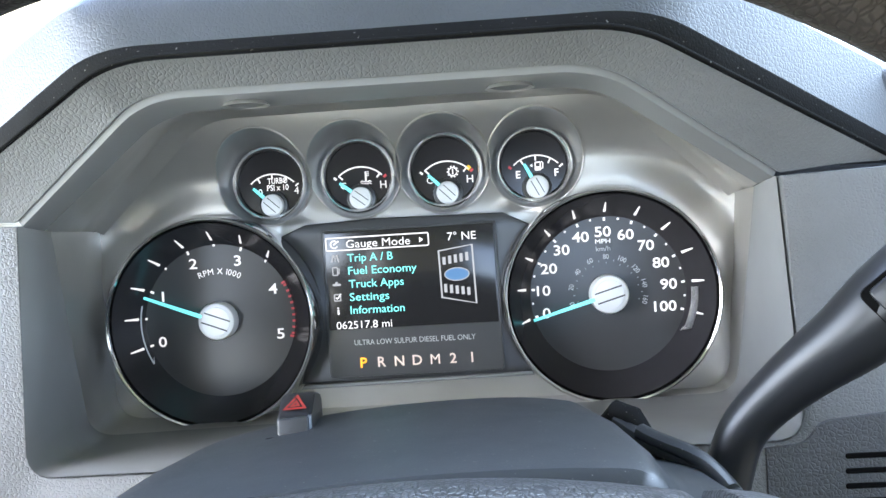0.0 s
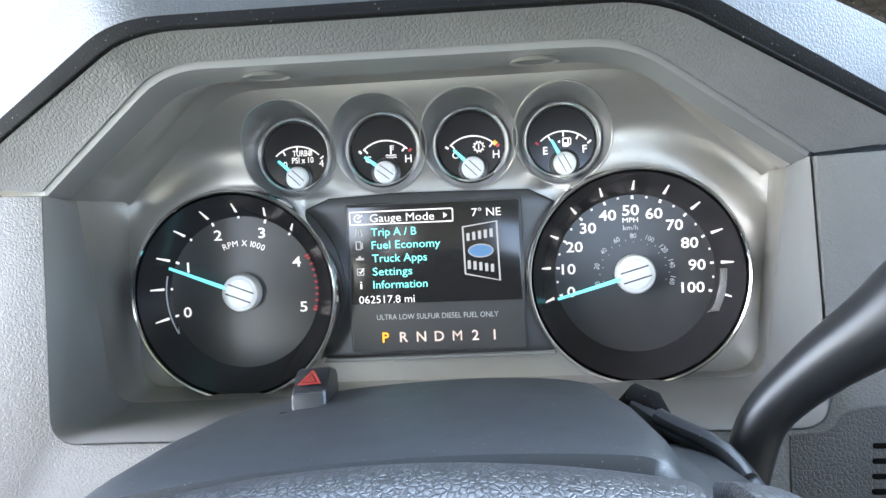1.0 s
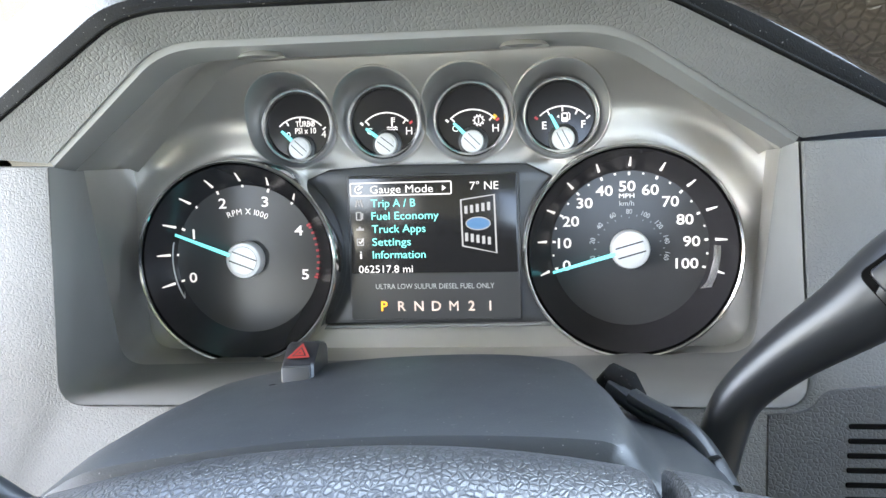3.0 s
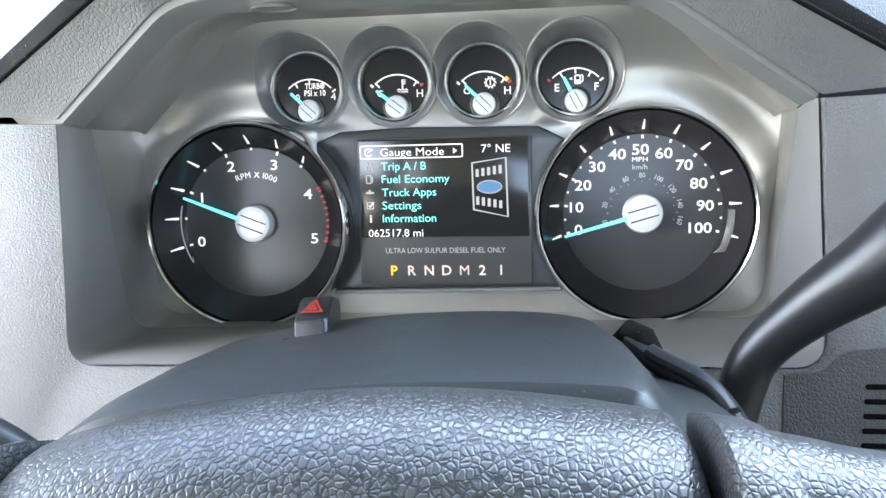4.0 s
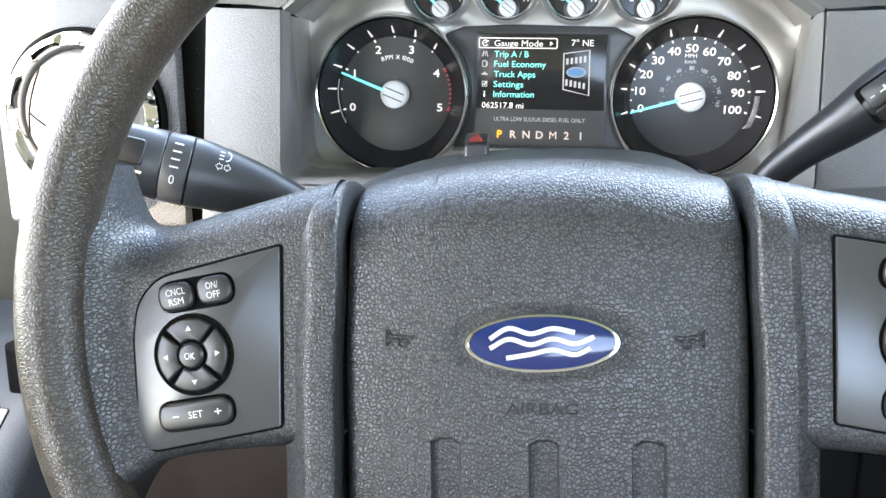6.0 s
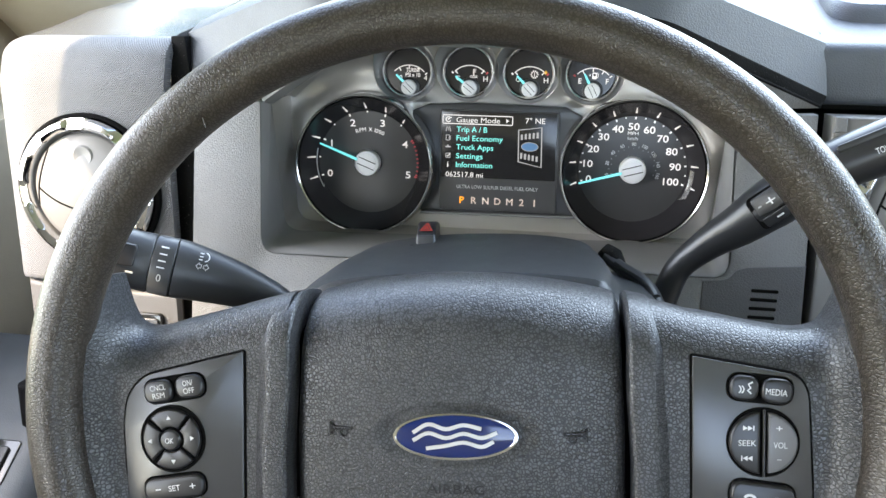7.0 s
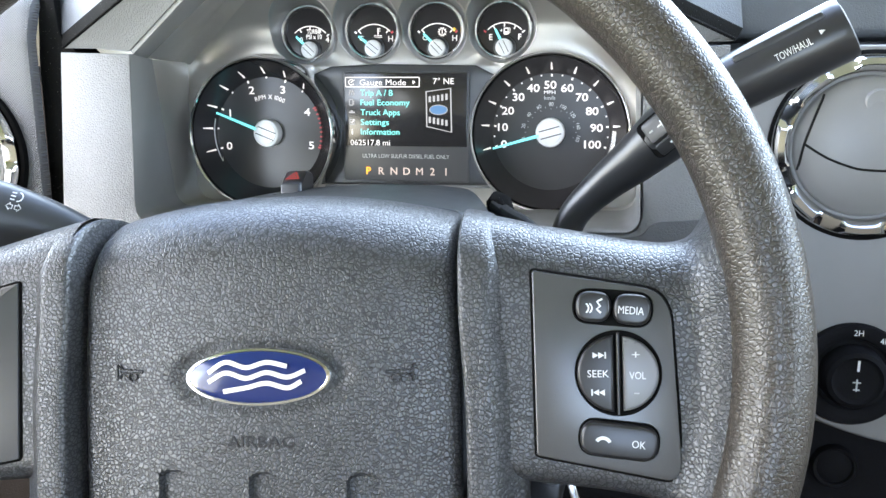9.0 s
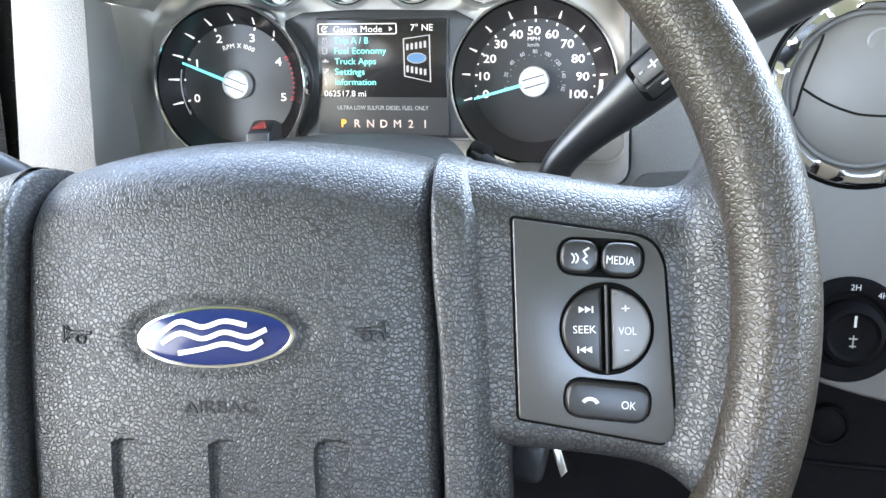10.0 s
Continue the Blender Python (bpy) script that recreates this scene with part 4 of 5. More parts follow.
needle(speedo, SPD, -.0075, 196.0, .006, .0430, .00115, .0007)
cap_knob(speedo, SPD, -.001, .0105, 196)
cap_lines(speedo, SPD, -.001, .0105, 16)


DEEP = .001


def small_gauge(name, c, label):
    g = part(name, revolve([(R_POD - .0012, .002 + DEEP), (R_POD - .0016, .0010 + DEEP), (.001, .0008 + DEEP)], (c[0], 0, c[1]), 64, True), M_FACE_D, cluster, label)
    cc = (c[0], 0, c[1])
    part("ring", revolve([(R_POD + .0022, .0030), (R_POD + .0018, -.0008), (R_POD + .0012, -.0026), (R_POD + .0003, -.0032), (R_POD - .0006, -.0024), (R_POD - .0010, -.0004), (R_POD - .0014, .003 + DEEP)], cc, 72), M_SATIN, g, "thin satin metal gauge ring")
    turns = [2 * math.pi * k / 72 for k in range(72)]
    mouth = [(c[0] + R_WELL * math.cos(a), c[1] + WELL_Z + R_WELL * math.sin(a)) for a in turns]
    foot = [(c[0] + (R_POD + .0019) * math.cos(a), c[1] + (R_POD + .0019) * math.sin(a)) for a in turns]
    rows = []
    for f, g_ in ((0, 0), (.10, .05), (.28, .25), (.5, .55), (.75, .85), (1, 1)):
        rows.append([(a[0] + (b[0] - a[0]) * f, wide_y(*a) - .0006 + (.0016 - wide_y(*a)) * g_, a[1] + (b[1] - a[1]) * f) for a, b in zip(mouth, foot)])
    part("well", loft(rows), M_WELL_SHADE, g, "satin silver hollow round the gauge, its shade put into a darker tone")
    edge_ = [(q[0], wide_y(*q) - .0002, q[1]) for q in mouth + mouth[:1]]
    part("well_lip", sweep(edge_, .0006, 8), M_SILVER, g, "rolled silver lip of the hollow")
    return g


Y2 = .0005 + DEEP
for i, (c, ang) in enumerate(zip(PODS, (137, 142, 135, 117))):
    nm = ("boost_gauge", "coolant_gauge", "transmission_gauge", "fuel_gauge")[i]
    lb = ("black turbo boost gauge reading zero", "black coolant temperature gauge reading cold", "black transmission temperature gauge reading cold", "black fuel gauge reading nearly empty")[i]
    g = small_gauge(nm, c, lb)
    pc = (c[0] + .0012, c[1] - .0125)
    part("scale_arc", stroke(arc(c[0] + .001, c[1] - .0125, .0175, 45, 134, 18), .0007, Y2, .0002), M_WHITE, g)
    ends = (50, 132) if i in (1, 2) else (62, 90, 118)
    for a in ends:
        part("tick", bar(*polar((c[0] + .001, c[1] - .0125), .0146, a), *polar((c[0] + .001, c[1] - .0125), .0172, a), .0008, Y2, .0002), M_WHITE, g)
    if i == 0:
        part("legend", word("TURBO", c[0] + .0040, c[1] + .0012, .0032, Y2 - .0002, .0112, bold=.0001), M_WHITE, g)
        part("legend", word("PSI x 10", c[0] + .0040, c[1] - .0026, .0032, Y2 - .0002, .0122, bold=.0001), M_WHITE, g)
        part("numeral", word("0", c[0] - .0060, c[1] - .0048, .0036, Y2 - .0002), M_WHITE, g)
        part("numeral", word("4", c[0] + .0145, c[1] - .0048, .0040, Y2 - .0002), M_WHITE, g)
        part("tick", bar(*polar((c[0] + .001, c[1] - .0125), .0165, 38), *polar((c[0] + .001, c[1] - .0125), .0188, 38), .0008, Y2, .0002), M_WHITE, g)
    elif i in (1, 2):
        part("numeral", word("C", c[0] - .0085, c[1] - .0050, .0036, Y2 - .0002), M_WHITE, g)
        part("numeral", word("H", c[0] + .0138, c[1] - .0054, .0042, Y2 - .0002), M_WHITE, g)
        part("tick", bar(*polar((c[0] + .001, c[1] - .0125), .0172, 40), *polar((c[0] + .001, c[1] - .0125), .0192, 40), .0013, Y2, .0002), M_RED, g)
        part("tick", bar(*polar((c[0] + .001, c[1] - .0125), .0172, 140), *polar((c[0] + .001, c[1] - .0125), .0192, 140), .0012, Y2, .0002), M_WHITE, g)
        if i == 2:
            part("tick", bar(*polar((c[0] + .001, c[1] - .0125), .0168, 47), *polar((c[0] + .001, c[1] - .0125), .0192, 47), .0022, Y2, .0002), M_YELLOW, g)
            part("symbol", stroke(arc(c[0] + .0045, c[1] - .0010, .0023, 0, 345, 20), .0006, Y2, .0002), M_WHITE, g)
            for k in range(10):
                part("symbol", bar(*polar((c[0] + .0045, c[1] - .0010), .0027, k * 36), *polar((c[0] + .0045, c[1] - .0010), .0033, k * 36), .0008, Y2, .0002), M_WHITE, g)
            part("symbol", bar(c[0] + .0045, c[1] - .0025, c[0] + .0045, c[1] + .0006, .0006, Y2, .0002), M_WHITE, g)
        else:
            part("symbol", bar(c[0] + .0042, c[1] - .0026, c[0] + .0042, c[1] + .0022, .0008, Y2, .0002), M_WHITE, g)
            for k in range(3):
                part("symbol", bar(c[0] + .0045, c[1] + .0000 + k * .0010, c[0] + .0060, c[1] + .0000 + k * .0010, .0004, Y2, .0002), M_WHITE, g)
            for k in range(2):
                part("symbol", stroke([(c[0] + .0012 + j * .0010, c[1] - .0032 - k * .0012 + (.0003 if j % 2 else -.0003)) for j in range(7)], .0005, Y2, .0002), M_WHITE, g)
    else:
        part("numeral", word("E", c[0] - .0088, c[1] - .0050, .0040, Y2 - .0002, bold=.0001), M_WHITE, g)
        part("numeral", word("F", c[0] + .0122, c[1] - .0050, .0040, Y2 - .0002, bold=.0001), M_WHITE, g)
        part("tick", bar(*polar((c[0] + .001, c[1] - .0125), .0172, 141), *polar((c[0] + .001, c[1] - .0125), .0192, 141), .0013, Y2, .0002), M_RED, g)
        part("tick", bar(*polar((c[0] + .001, c[1] - .0125), .0165, 39), *polar((c[0] + .001, c[1] - .0125), .0190, 39), .0009, Y2, .0002), M_WHITE, g)
        part("symbol", stroke(rrect(c[0] + .0022, c[1] - .0010, .0028, .0042, .0003, 2), .0007, Y2, .0002, True), M_WHITE, g)
        part("symbol", bar(c[0] + .0010, c[1] - .0022, c[0] + .0036, c[1] - .0022, .0020, Y2, .0002), M_WHITE, g)
        part("symbol", stroke([(c[0] + .0040, c[1] - .0025), (c[0] + .0048, c[1] - .0022), (c[0] + .0050, c[1] + .0006), (c[0] + .0042, c[1] + .0015)], .0005, Y2, .0002), M_WHITE, g)
        part("symbol", pillow([(c[0] - .0022, c[1] - .0006), (c[0] - .0008, c[1] - .0014), (c[0] - .0008, c[1] + .0004)], Y2 - .0002, Y2, .00005, seg=1), M_WHITE, g)
    needle(g, pc, DEEP - .0015, ang, .004, .0145, .0011, .0007)
    part("needle_hub", revolve([(.0082, DEEP + .001), (.0080, DEEP - .0010), (.0060, DEEP - .0014), (.0058, DEEP - .0012)], (pc[0], 0, pc[1]), 36, True), M_SURR, g, "dark grey needle hub")
    cap_knob(g, pc, DEEP - .0005, .0062, ang)
    cap_lines(g, pc, DEEP - .0005, .0062, ang)


# ---- steering column ----
column = thing("steering_column", MW, (0, .12, -.05), "dark grey plastic steering column shroud", "steering column")


def section(y, top, half, drop):
    pts = [(-half - .012, -.03), (-half - .008, .020), (-half + .002, top - drop * 1.9), (-half + .022, top - drop * .55), (-half + .045, top - .002), (-.02, top + .0010), (.02, top + .0010),
           (half - .047, top - .0015), (half - .034, top - drop * .40), (half - .025, top - drop * 1.35), (half - .006, top - drop * 1.95), (half + .004, .020), (half + .006, -.03)]
    return [(p.x, y, p.y) for p in catmull([Vector((a, b, 0)) for a, b in pts], 4)]


part("shroud", loft([section(.066, .052, .100, .012), section(.0695, .0625, .102, .012), section(.0725, .0668, .104, .012), section(.077, .0680, .105, .012), section(.10, .0722, .107, .012), section(.13, .0780, .105, .013), section(.160, .0836, .100, .015), section(.168, .0843, .097, .015), section(.172, .081, .094, .015), section(.30, .060, .090, .016)], closed=False), M_SHROUD, column, "dark blue-grey shroud with fine dust")
part("shroud_edge", loft([section(.050, .0560, .0965, .012), section(.052, .0600, .0985, .012), section(.0665, .0615, .1000, .012), section(.0680, .0580, .0990, .012)], closed=False), M_VOID, column, "dark rear edge of the shroud")
part("lower_shroud", pillow([(-.095, -.06), (.095, -.06), (.09, .02), (-.09, .02)], .07, .28, .01), M_STALK, column)
# gear lever bracket beside the shroud
br = catmull([Vector((.0775, .160, .0705)), Vector((.0855, .150, .0640)), Vector((.0960, .136, .0575)), Vector((.1010, .127, .0510)), Vector((.1050, .115, .0400))], 5)
part("bracket_nub", sweep([(.0755, .163, .0655), (.0760, .163, .0725), (.0775, .161, .0742), (.0815, .157, .0722), (.0840, .153, .0665)], [.0040, .0048, .0050, .0048, .0040], 12), M_BLACK, column, "black end of the bracket")
part("lever_bracket", sweep(br, [.0042] * len(br), 12, 1.3), M_SHROUD, column, "glossy dark bracket of the gear lever")
part("bracket_strip", sweep([p + Vector((-.0010, -.0030, .0024)) for p in br[4:18]], .0031, 10, 1.2), M_SHROUD, column, "pale strip on the bracket")

hazard = thing("hazard_switch", MW, (-.0325, .153, .079), "black hazard warning push button with a red triangle on the column", "push button")
HX, HW = -.0355, .0060
prof = [(.1660, .074), (.1660, .0918), (.1640, .0934), (.1560, .0938), (.1540, .0932), (.1450, .0872), (.1430, .0856), (.1420, .074)]
bm = loft([[(x, y + (.0008 if e else 0) * (1 if y < .15 else -1), z - (.0008 if e else 0)) for y, z in prof] for x, e in ((HX - HW, 1), (HX - HW + .0010, 0), (HX + HW - .0010, 0), (HX + HW, 1))], False, True, True)
part("button", bm, M_BTN, hazard, "black button with a sloped top")
part("button_face", pillow(rrect(HX, .0803, .0104, .0100, .001), .1408, .150, .0006), M_STALK, hazard)
part("well", pillow(rrect(HX, .0765, .0205, .006, .002), .1385, .170, .001), M_BLACK, hazard, "dark well round the button")
bm = bmesh.new()
tr = [Vector((HX - .0043, .1452, .0881)), Vector((HX + .0043, .1452, .0881)), Vector((HX, .1530, .0932))]
ce = sum(tr, Vector()) / 3
for f0, f1 in ((1.0, .64), (.46, .12)):
    a = [bm.verts.new(ce + (p - ce) * f0) for p in tr]
    b = [bm.verts.new(ce + (p - ce) * f1) for p in tr]
    for k in range(3):
        bm.faces.new((a[k], a[(k + 1) % 3], b[(k + 1) % 3], b[k]))
part("triangle", bm, M_HAZ, hazard, "red warning triangle outline")

# ---- gear lever ----
lever = thing("gear_lever", MW, (.108, .150, .045), "black column gear lever with a grey tow and haul end", "gear lever")
lp = catmull([Vector((.108, .164, .030)), Vector((.1135, .160, .050)), Vector((.1205, .1555, .0655)), Vector((.1360, .1465, .0800)), Vector((.1530, .1340, .0925)), Vector((.1660, .1255, .1030)), Vector((.1800, .1195, .1130)), Vector((.1900, .1170, .1200))], 6)
rad = [.0082 + .0066 * sstep(.25, .78, i / (len(lp) - 1)) for i in range(len(lp))]
part("shaft", sweep(lp, rad, 24), M_LEVER, lever, "matt black tapering shaft")
ax = (Vector((.2425, .1000, .1430)) - Vector((.1900, .1170, .1205))).normalized()
e0 = Vector((.1900, .1170, .1205))
part("collar", sweep([e0 - ax * .001, e0 + ax * .0002, e0 + ax * .0022, e0 + ax * .003], [.0138, .0143, .0143, .0132], 28), M_BTN, lever)
part("grip", sweep([e0 + ax * .003, e0 + ax * .004, e0 + ax * .03, e0 + ax * .0580, e0 + ax * .0612, e0 + ax * .0620], [.0128, .0142, .0147, .0148, .0138, .0110], 28), M_BTN, lever, "glossy black end grip")
up_ = Vector((0, -1, 0))
up_ = (up_ - ax * up_.dot(ax)).normalized()
sd = ax.cross(up_).normalized()


def lever_frame(s, off, lift):
    return e0 + ax * s + up_ * lift + sd * off


def on_lever(bm, s, off, lift, toward=(0, 0, 0)):
    """Carries a flat (x, z) mesh on to the lever: x along the shaft, z across it."""
    for v in bm.verts:
        x, y, z = v.co
        v.co = lever_frame(s + x, -(off + z), lift - y)
    return bm


part("marking", on_lever(word("TOW/HAUL", 0, 0, .0034, 0, .0165), .0368, .0004, .01485), M_PRINT, lever)
part("marking", on_lever(pillow([(-.0012, -.0011), (.0012, 0), (-.0012, .0011)], -.0001, 0, .00003, seg=1), .0505, .0020, .01485), M_PRINT, lever)
part("thumb_button", on_lever(pillow(rrect(0, 0, .0420, .0036, .0016), -.0012, .003, .0006), .0330, .0088, .0117), M_LEVER, lever, "long press bar")
R0 = Vector((.1685, .1245, .1045))
rax = (Vector((.1800, .1195, .1130)) - Vector((.1530, .1340, .0925))).normalized()
rup = Vector((0, -1, .12))
rup = (rup - rax * rup.dot(rax)).normalized()
rsd = rup.cross(rax).normalized()


def on_shaft(bm, s, off, lift):
    """The same for the rocker: z runs up across the shaft and follows its round."""
    for v in bm.verts:
        x, y, z = v.co
        o = off + z
        v.co = R0 + rax * (s + x) + rsd * (o if rsd.z > 0 else -o) + rup * (lift - .0148 + math.sqrt(max(0, .0150 ** 2 - o * o * .8)) - y)
    return bm


part("rocker_gap", on_shaft(pillow(rrect(0, 0, .0225, .0200, .003), -.0004, .004, .0002), 0, 0, .0148), M_VOID, lever)
part("plus_button", on_shaft(pillow(rrect(.0010, .0030, .0190, .0115, .0022), -.0012, .004, .0006), 0, 0, .0148), M_LEVER, lever, "plus half of the rocker")
part("minus_button", on_shaft(pillow(rrect(.0010, -.0068, .0190, .0060, .0018), -.0012, .004, .0006), 0, 0, .0148), M_LEVER, lever, "minus half of the rocker")
part("marking", on_shaft(word("+", .0015, .0026, .0060, 0, .0058), 0, 0, .0162), M_PRINT, lever)
part("marking", on_shaft(bar(-.0010, -.0070, .0030, -.0070, .0010, 0), 0, 0, .0162), M_PRINT, lever)
part("marking", on_shaft(bar(-.0062, .0028, -.0040, .0028, .0009, 0), 0, 0, .0162), M_DIM, lever)

# ---- turn signal stalk ----
stalk = thing("turn_signal_stalk", MW, (-.10, .09, .05), "dark blue-grey turn signal and wiper stalk with white markings", "stalk")
sp = catmull([Vector((-.088, .100, .0385)), Vector((-.106, .0930, .0465)), Vector((-.118, .0875, .0525)), Vector((-.136, .080, .0602)), Vector((-.1555, .0727, .0670)), Vector((-.1650, .0688, .0696))], 5)
part("shaft", sweep(sp, [.0035 + .0131 * sstep(-.1, .95, i / (len(sp) - 1)) for i in range(len(sp))], 26, .8), M_STALK, stalk, "tapering dark shaft")
s0, sx_ = Vector((-.1650, .0688, .0696)), (Vector((-.235, .043, .0880)) - Vector((-.1635, .0675, .0692))).normalized()
part("scale_ring", sweep([s0, s0 + sx_ * .0006, s0 + sx_ * .0110, s0 + sx_ * .0118], [.0162, .0168, .0166, .0160], 26, .8), M_STALK, stalk)
part("twist_grip", sweep([s0 + sx_ * .0122, s0 + sx_ * .0130, s0 + sx_ * .035, s0 + sx_ * .046, s0 + sx_ * .050], [.0160, .0166, .0160, .0148, .0105], 26, .8), M_STALK, stalk, "twist grip with a flat key")
su = Vector((0, -1, 0))
su = (su - sx_ * su.dot(sx_)).normalized()
sv = su.cross(sx_).normalized()


def on_stalk(bm, s, off, lift=.0136):
    """x runs back along the stalk towards the hub, z up across it."""
    for v in bm.verts:
        x, y, z = v.co
        o = off + z
        v.co = s0 + sx_ * (s - x) + sv * o + su * (lift * math.sqrt(max(.05, 1 - (o / .0175) ** 2)) - y)
    return bm


if sv.z < 0:
    sv = -sv
part("marking", on_stalk(word("0", 0, 0, .0042, 0, .0024), .0062, -.0048), M_PRINT, stalk)
for k in range(4):
    part("marking", on_stalk(bar(-.0020, 0, .0020, 0, .0007, 0), .0062, .0010 + k * .0036), M_PRINT, stalk)
part("marking", on_stalk(bar(-.0020, 0, .0020, 0, .0011, 0), .0215, -.0050), M_PRINT, stalk)
part("marking", on_stalk(stroke(arc(0, 0, .0021, -90, 90, 8), .0005, 0, .0002), -.0155, .0112), M_PRINT, stalk)
for k in range(3):
    part("marking", on_stalk(bar(-.0032, -.0016 + k * .0016, -.0012, -.0016 + k * .0016, .0005, 0), -.0155, .0112), M_PRINT, stalk)
for sg in (-1, 1):
    part("marking", on_stalk(stroke([(sg * .0006, -.0009), (sg * .0018, -.0009), (sg * .0018, -.0017), (sg * .0034, 0), (sg * .0018, .0017), (sg * .0018, .0009), (sg * .0006, .0009)], .0004, 0, .0002, True), -.0150, .0062), M_PRINT, stalk)
part("key", on_stalk(pillow(rrect(0, 0, .020, .0120, .002), -.0012, .003, .0008), .0300, .0040), M_BTN, stalk, "flat wiper key")

# ---- steering wheel ----
wheel = thing("steering_wheel", MW, (0, .0, -.197), "dark grey leather steering wheel with grained hub and switch panels", "steering wheel")
RIM_C, RIM_X, RIM_Z, RT, RY = (-.0020, .0095), .1852, .1760, .0131, -.0085
n1, n2 = 160, 28
loops = []
for i in range(n1):
    a = 2 * math.pi * i / n1
    side_ = abs(math.cos(a)) ** 6
    rt = RT * (1 + .04 * side_)
    c = Vector((RIM_C[0] + RIM_X * math.cos(a), RY, RIM_C[1] + RIM_Z * math.sin(a)))
    e = Vector((math.cos(a), 0, math.sin(a)))
    loops.append([tv(c + e * (rt * math.cos(b)) + Vector((0, 1, 0)) * (rt * 1.08 * math.sin(b))) for b in (2 * math.pi * k / n2 for k in range(n2))])
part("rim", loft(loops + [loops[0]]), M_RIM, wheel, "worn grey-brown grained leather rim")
part("rim_scratch", sweep([(-.1085, RY - .0108, .1420), (-.1070, RY - .0124, .1395), (-.1062, RY - .0128, .1375)], .00022, 5), M_BTN_G, wheel)


def hub_profile(y_shift=0.0, top=.0695, round_r=.024, z0=-.10, back=.062, lean=.004):
    """From the bottom of the face up over the rounded top and back."""
    pts = [(0.003, z0), (.0008, min(z0 + .03, -.05))] + [(.0002, -.0450 + .0008 * k) for k in range(13)]
    pts += [(.0001, -.030), (0, -.025), (0, -.021)] + [(0, -.0185 + .0016 * k) for k in range(23)] + [(.0001, .0200), (.0002, .025), (.0003, .035)]
    for k in range(1, 9):
        a = math.pi / 2 * k / 8
        pts.append((round_r * 1.25 * (1 - math.cos(a)) + .0003, (top - round_r) + round_r * math.sin(a)))
    pts += [(back * .75, top - .0002), (back, top - .0022), (back + .003, top - .010)]
    return [(y + y_shift, z) for y, z in pts]


def hub_block(prof, x0, x1, r, taper=None, n=5, crown=.010, dents=(), bow=0.0):
    """The profile drawn from x0 to x1 with its side edges rounded by r."""
    k = len(prof)
    nrm = []
    for i in range(k):
        a, b = Vector(prof[max(0, i - 1)]), Vector(prof[min(k - 1, i + 1)])
        d = (b - a).normalized()
        nrm.append(Vector((-d.y, d.x)))
    cols = []

    def col(x, inset):
        out = []
        for (y, z), nn in zip(prof, nrm):
            s = taper(z, y) if taper else 1.0
            mid_ = (x0 + x1) / 2
            xx = mid_ + (x - mid_) * s
            drop = crown * (xx / .076) ** 2 * sstep(.0, .05, z)
            dent = 0
            for g, h in dents:
                if abs(x - g) < h:
                    arch = -.0372 - .45 * (h - math.sqrt(h * h - (x - g) ** 2))
                    dent = .0030 * sstep(0, .0012, arch - z)
            if dents:
                far = math.hypot(x / .0292, (z - .016 * x + .0007) / .0112)
                dent += .0016 * (1 - sstep(1.03, 1.34, far))
            out.append((xx, y - nn.x * inset + dent + bow * (xx / .0757) ** 2, z - nn.y * inset - drop))
        return out

    cols.append(col(x0, .020))
    for j in range(n + 1):
        a = math.pi / 2 * j / n
        cols.append(col(x0 + r * (1 - math.cos(a)), r * (1 - math.sin(a))))
    xs_ = [x0 + r + (x1 - x0 - 2 * r) * f for f in (.1, .2, .3, .4, .5, .6, .7, .8, .9)]
    for g, h in dents:
        xs_ += [g - h - .0006, g - h + .0002, g - h + .0009, g - h * .55, g, g + h * .55, g + h - .0009, g + h - .0002, g + h + .0006]
    if dents:
        xs_ += [-.0415 + .0022 * k for k in range(39)]
    for x in sorted(xs_):
        cols.append(col(x, 0))
    for j in range(n, -1, -1):
        a = math.pi / 2 * j / n
        cols.append(col(x1 - r * (1 - math.cos(a)), r * (1 - math.sin(a))))
    cols.append(col(x1, .020))
    return loft(cols, closed=False)


GROOVES = ((-.0365, .0052), (.0005, .0052), (.0390, .0058))
part("hub_core", pillow([(-.098, -.17), (.098, -.17), (.098, .030), (.087, .044), (.068, .052), (-.068, .052), (-.087, .044), (-.098, .030)], .028, .062, .002), M_VOID, wheel, "black core behind the cover")
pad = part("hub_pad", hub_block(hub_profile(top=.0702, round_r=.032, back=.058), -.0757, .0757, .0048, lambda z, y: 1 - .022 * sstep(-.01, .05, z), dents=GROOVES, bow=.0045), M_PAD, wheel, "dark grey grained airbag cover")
part("airbag_lettering", word("AIRBAG", -.0002, -.0254, .0042, .0002, .0265, depth=.0005), M_EMBOSS_SHADE, pad, "smooth letters raised on the cover, relief shade put into their dark colour")
for sg in (-1, 1):
    hx = sg * .0535
    hy = .0022
    horn = [(hx + sg * .0052, .0036), (hx + sg * .0044, .0022), (hx + sg * .0028, .0014), (hx - sg * .0052, .0012), (hx - sg * .0052, .0002), (hx + sg * .0028, .0000), (hx + sg * .0044, -.0010), (hx + sg * .0052, -.0028)]
    part("horn_symbol", stroke(horn, .0005, hy, .0008, True), M_EMBOSS_SHADE, pad, "horn outline on the cover, relief shade put into its dark colour")
    loop_ = arc(hx - sg * .0012, -.0014, .0017, 110, 430, 12)
    part("horn_symbol", stroke(loop_, .00045, hy, .0008), M_EMBOSS_SHADE, pad)


def oval(a, b, y, n=64):
    return [(a * math.cos(2 * math.pi * k / n), y, b * math.sin(2 * math.pi * k / n) + .016 * a * math.cos(2 * math.pi * k / n) - .0007) for k in range(n)]


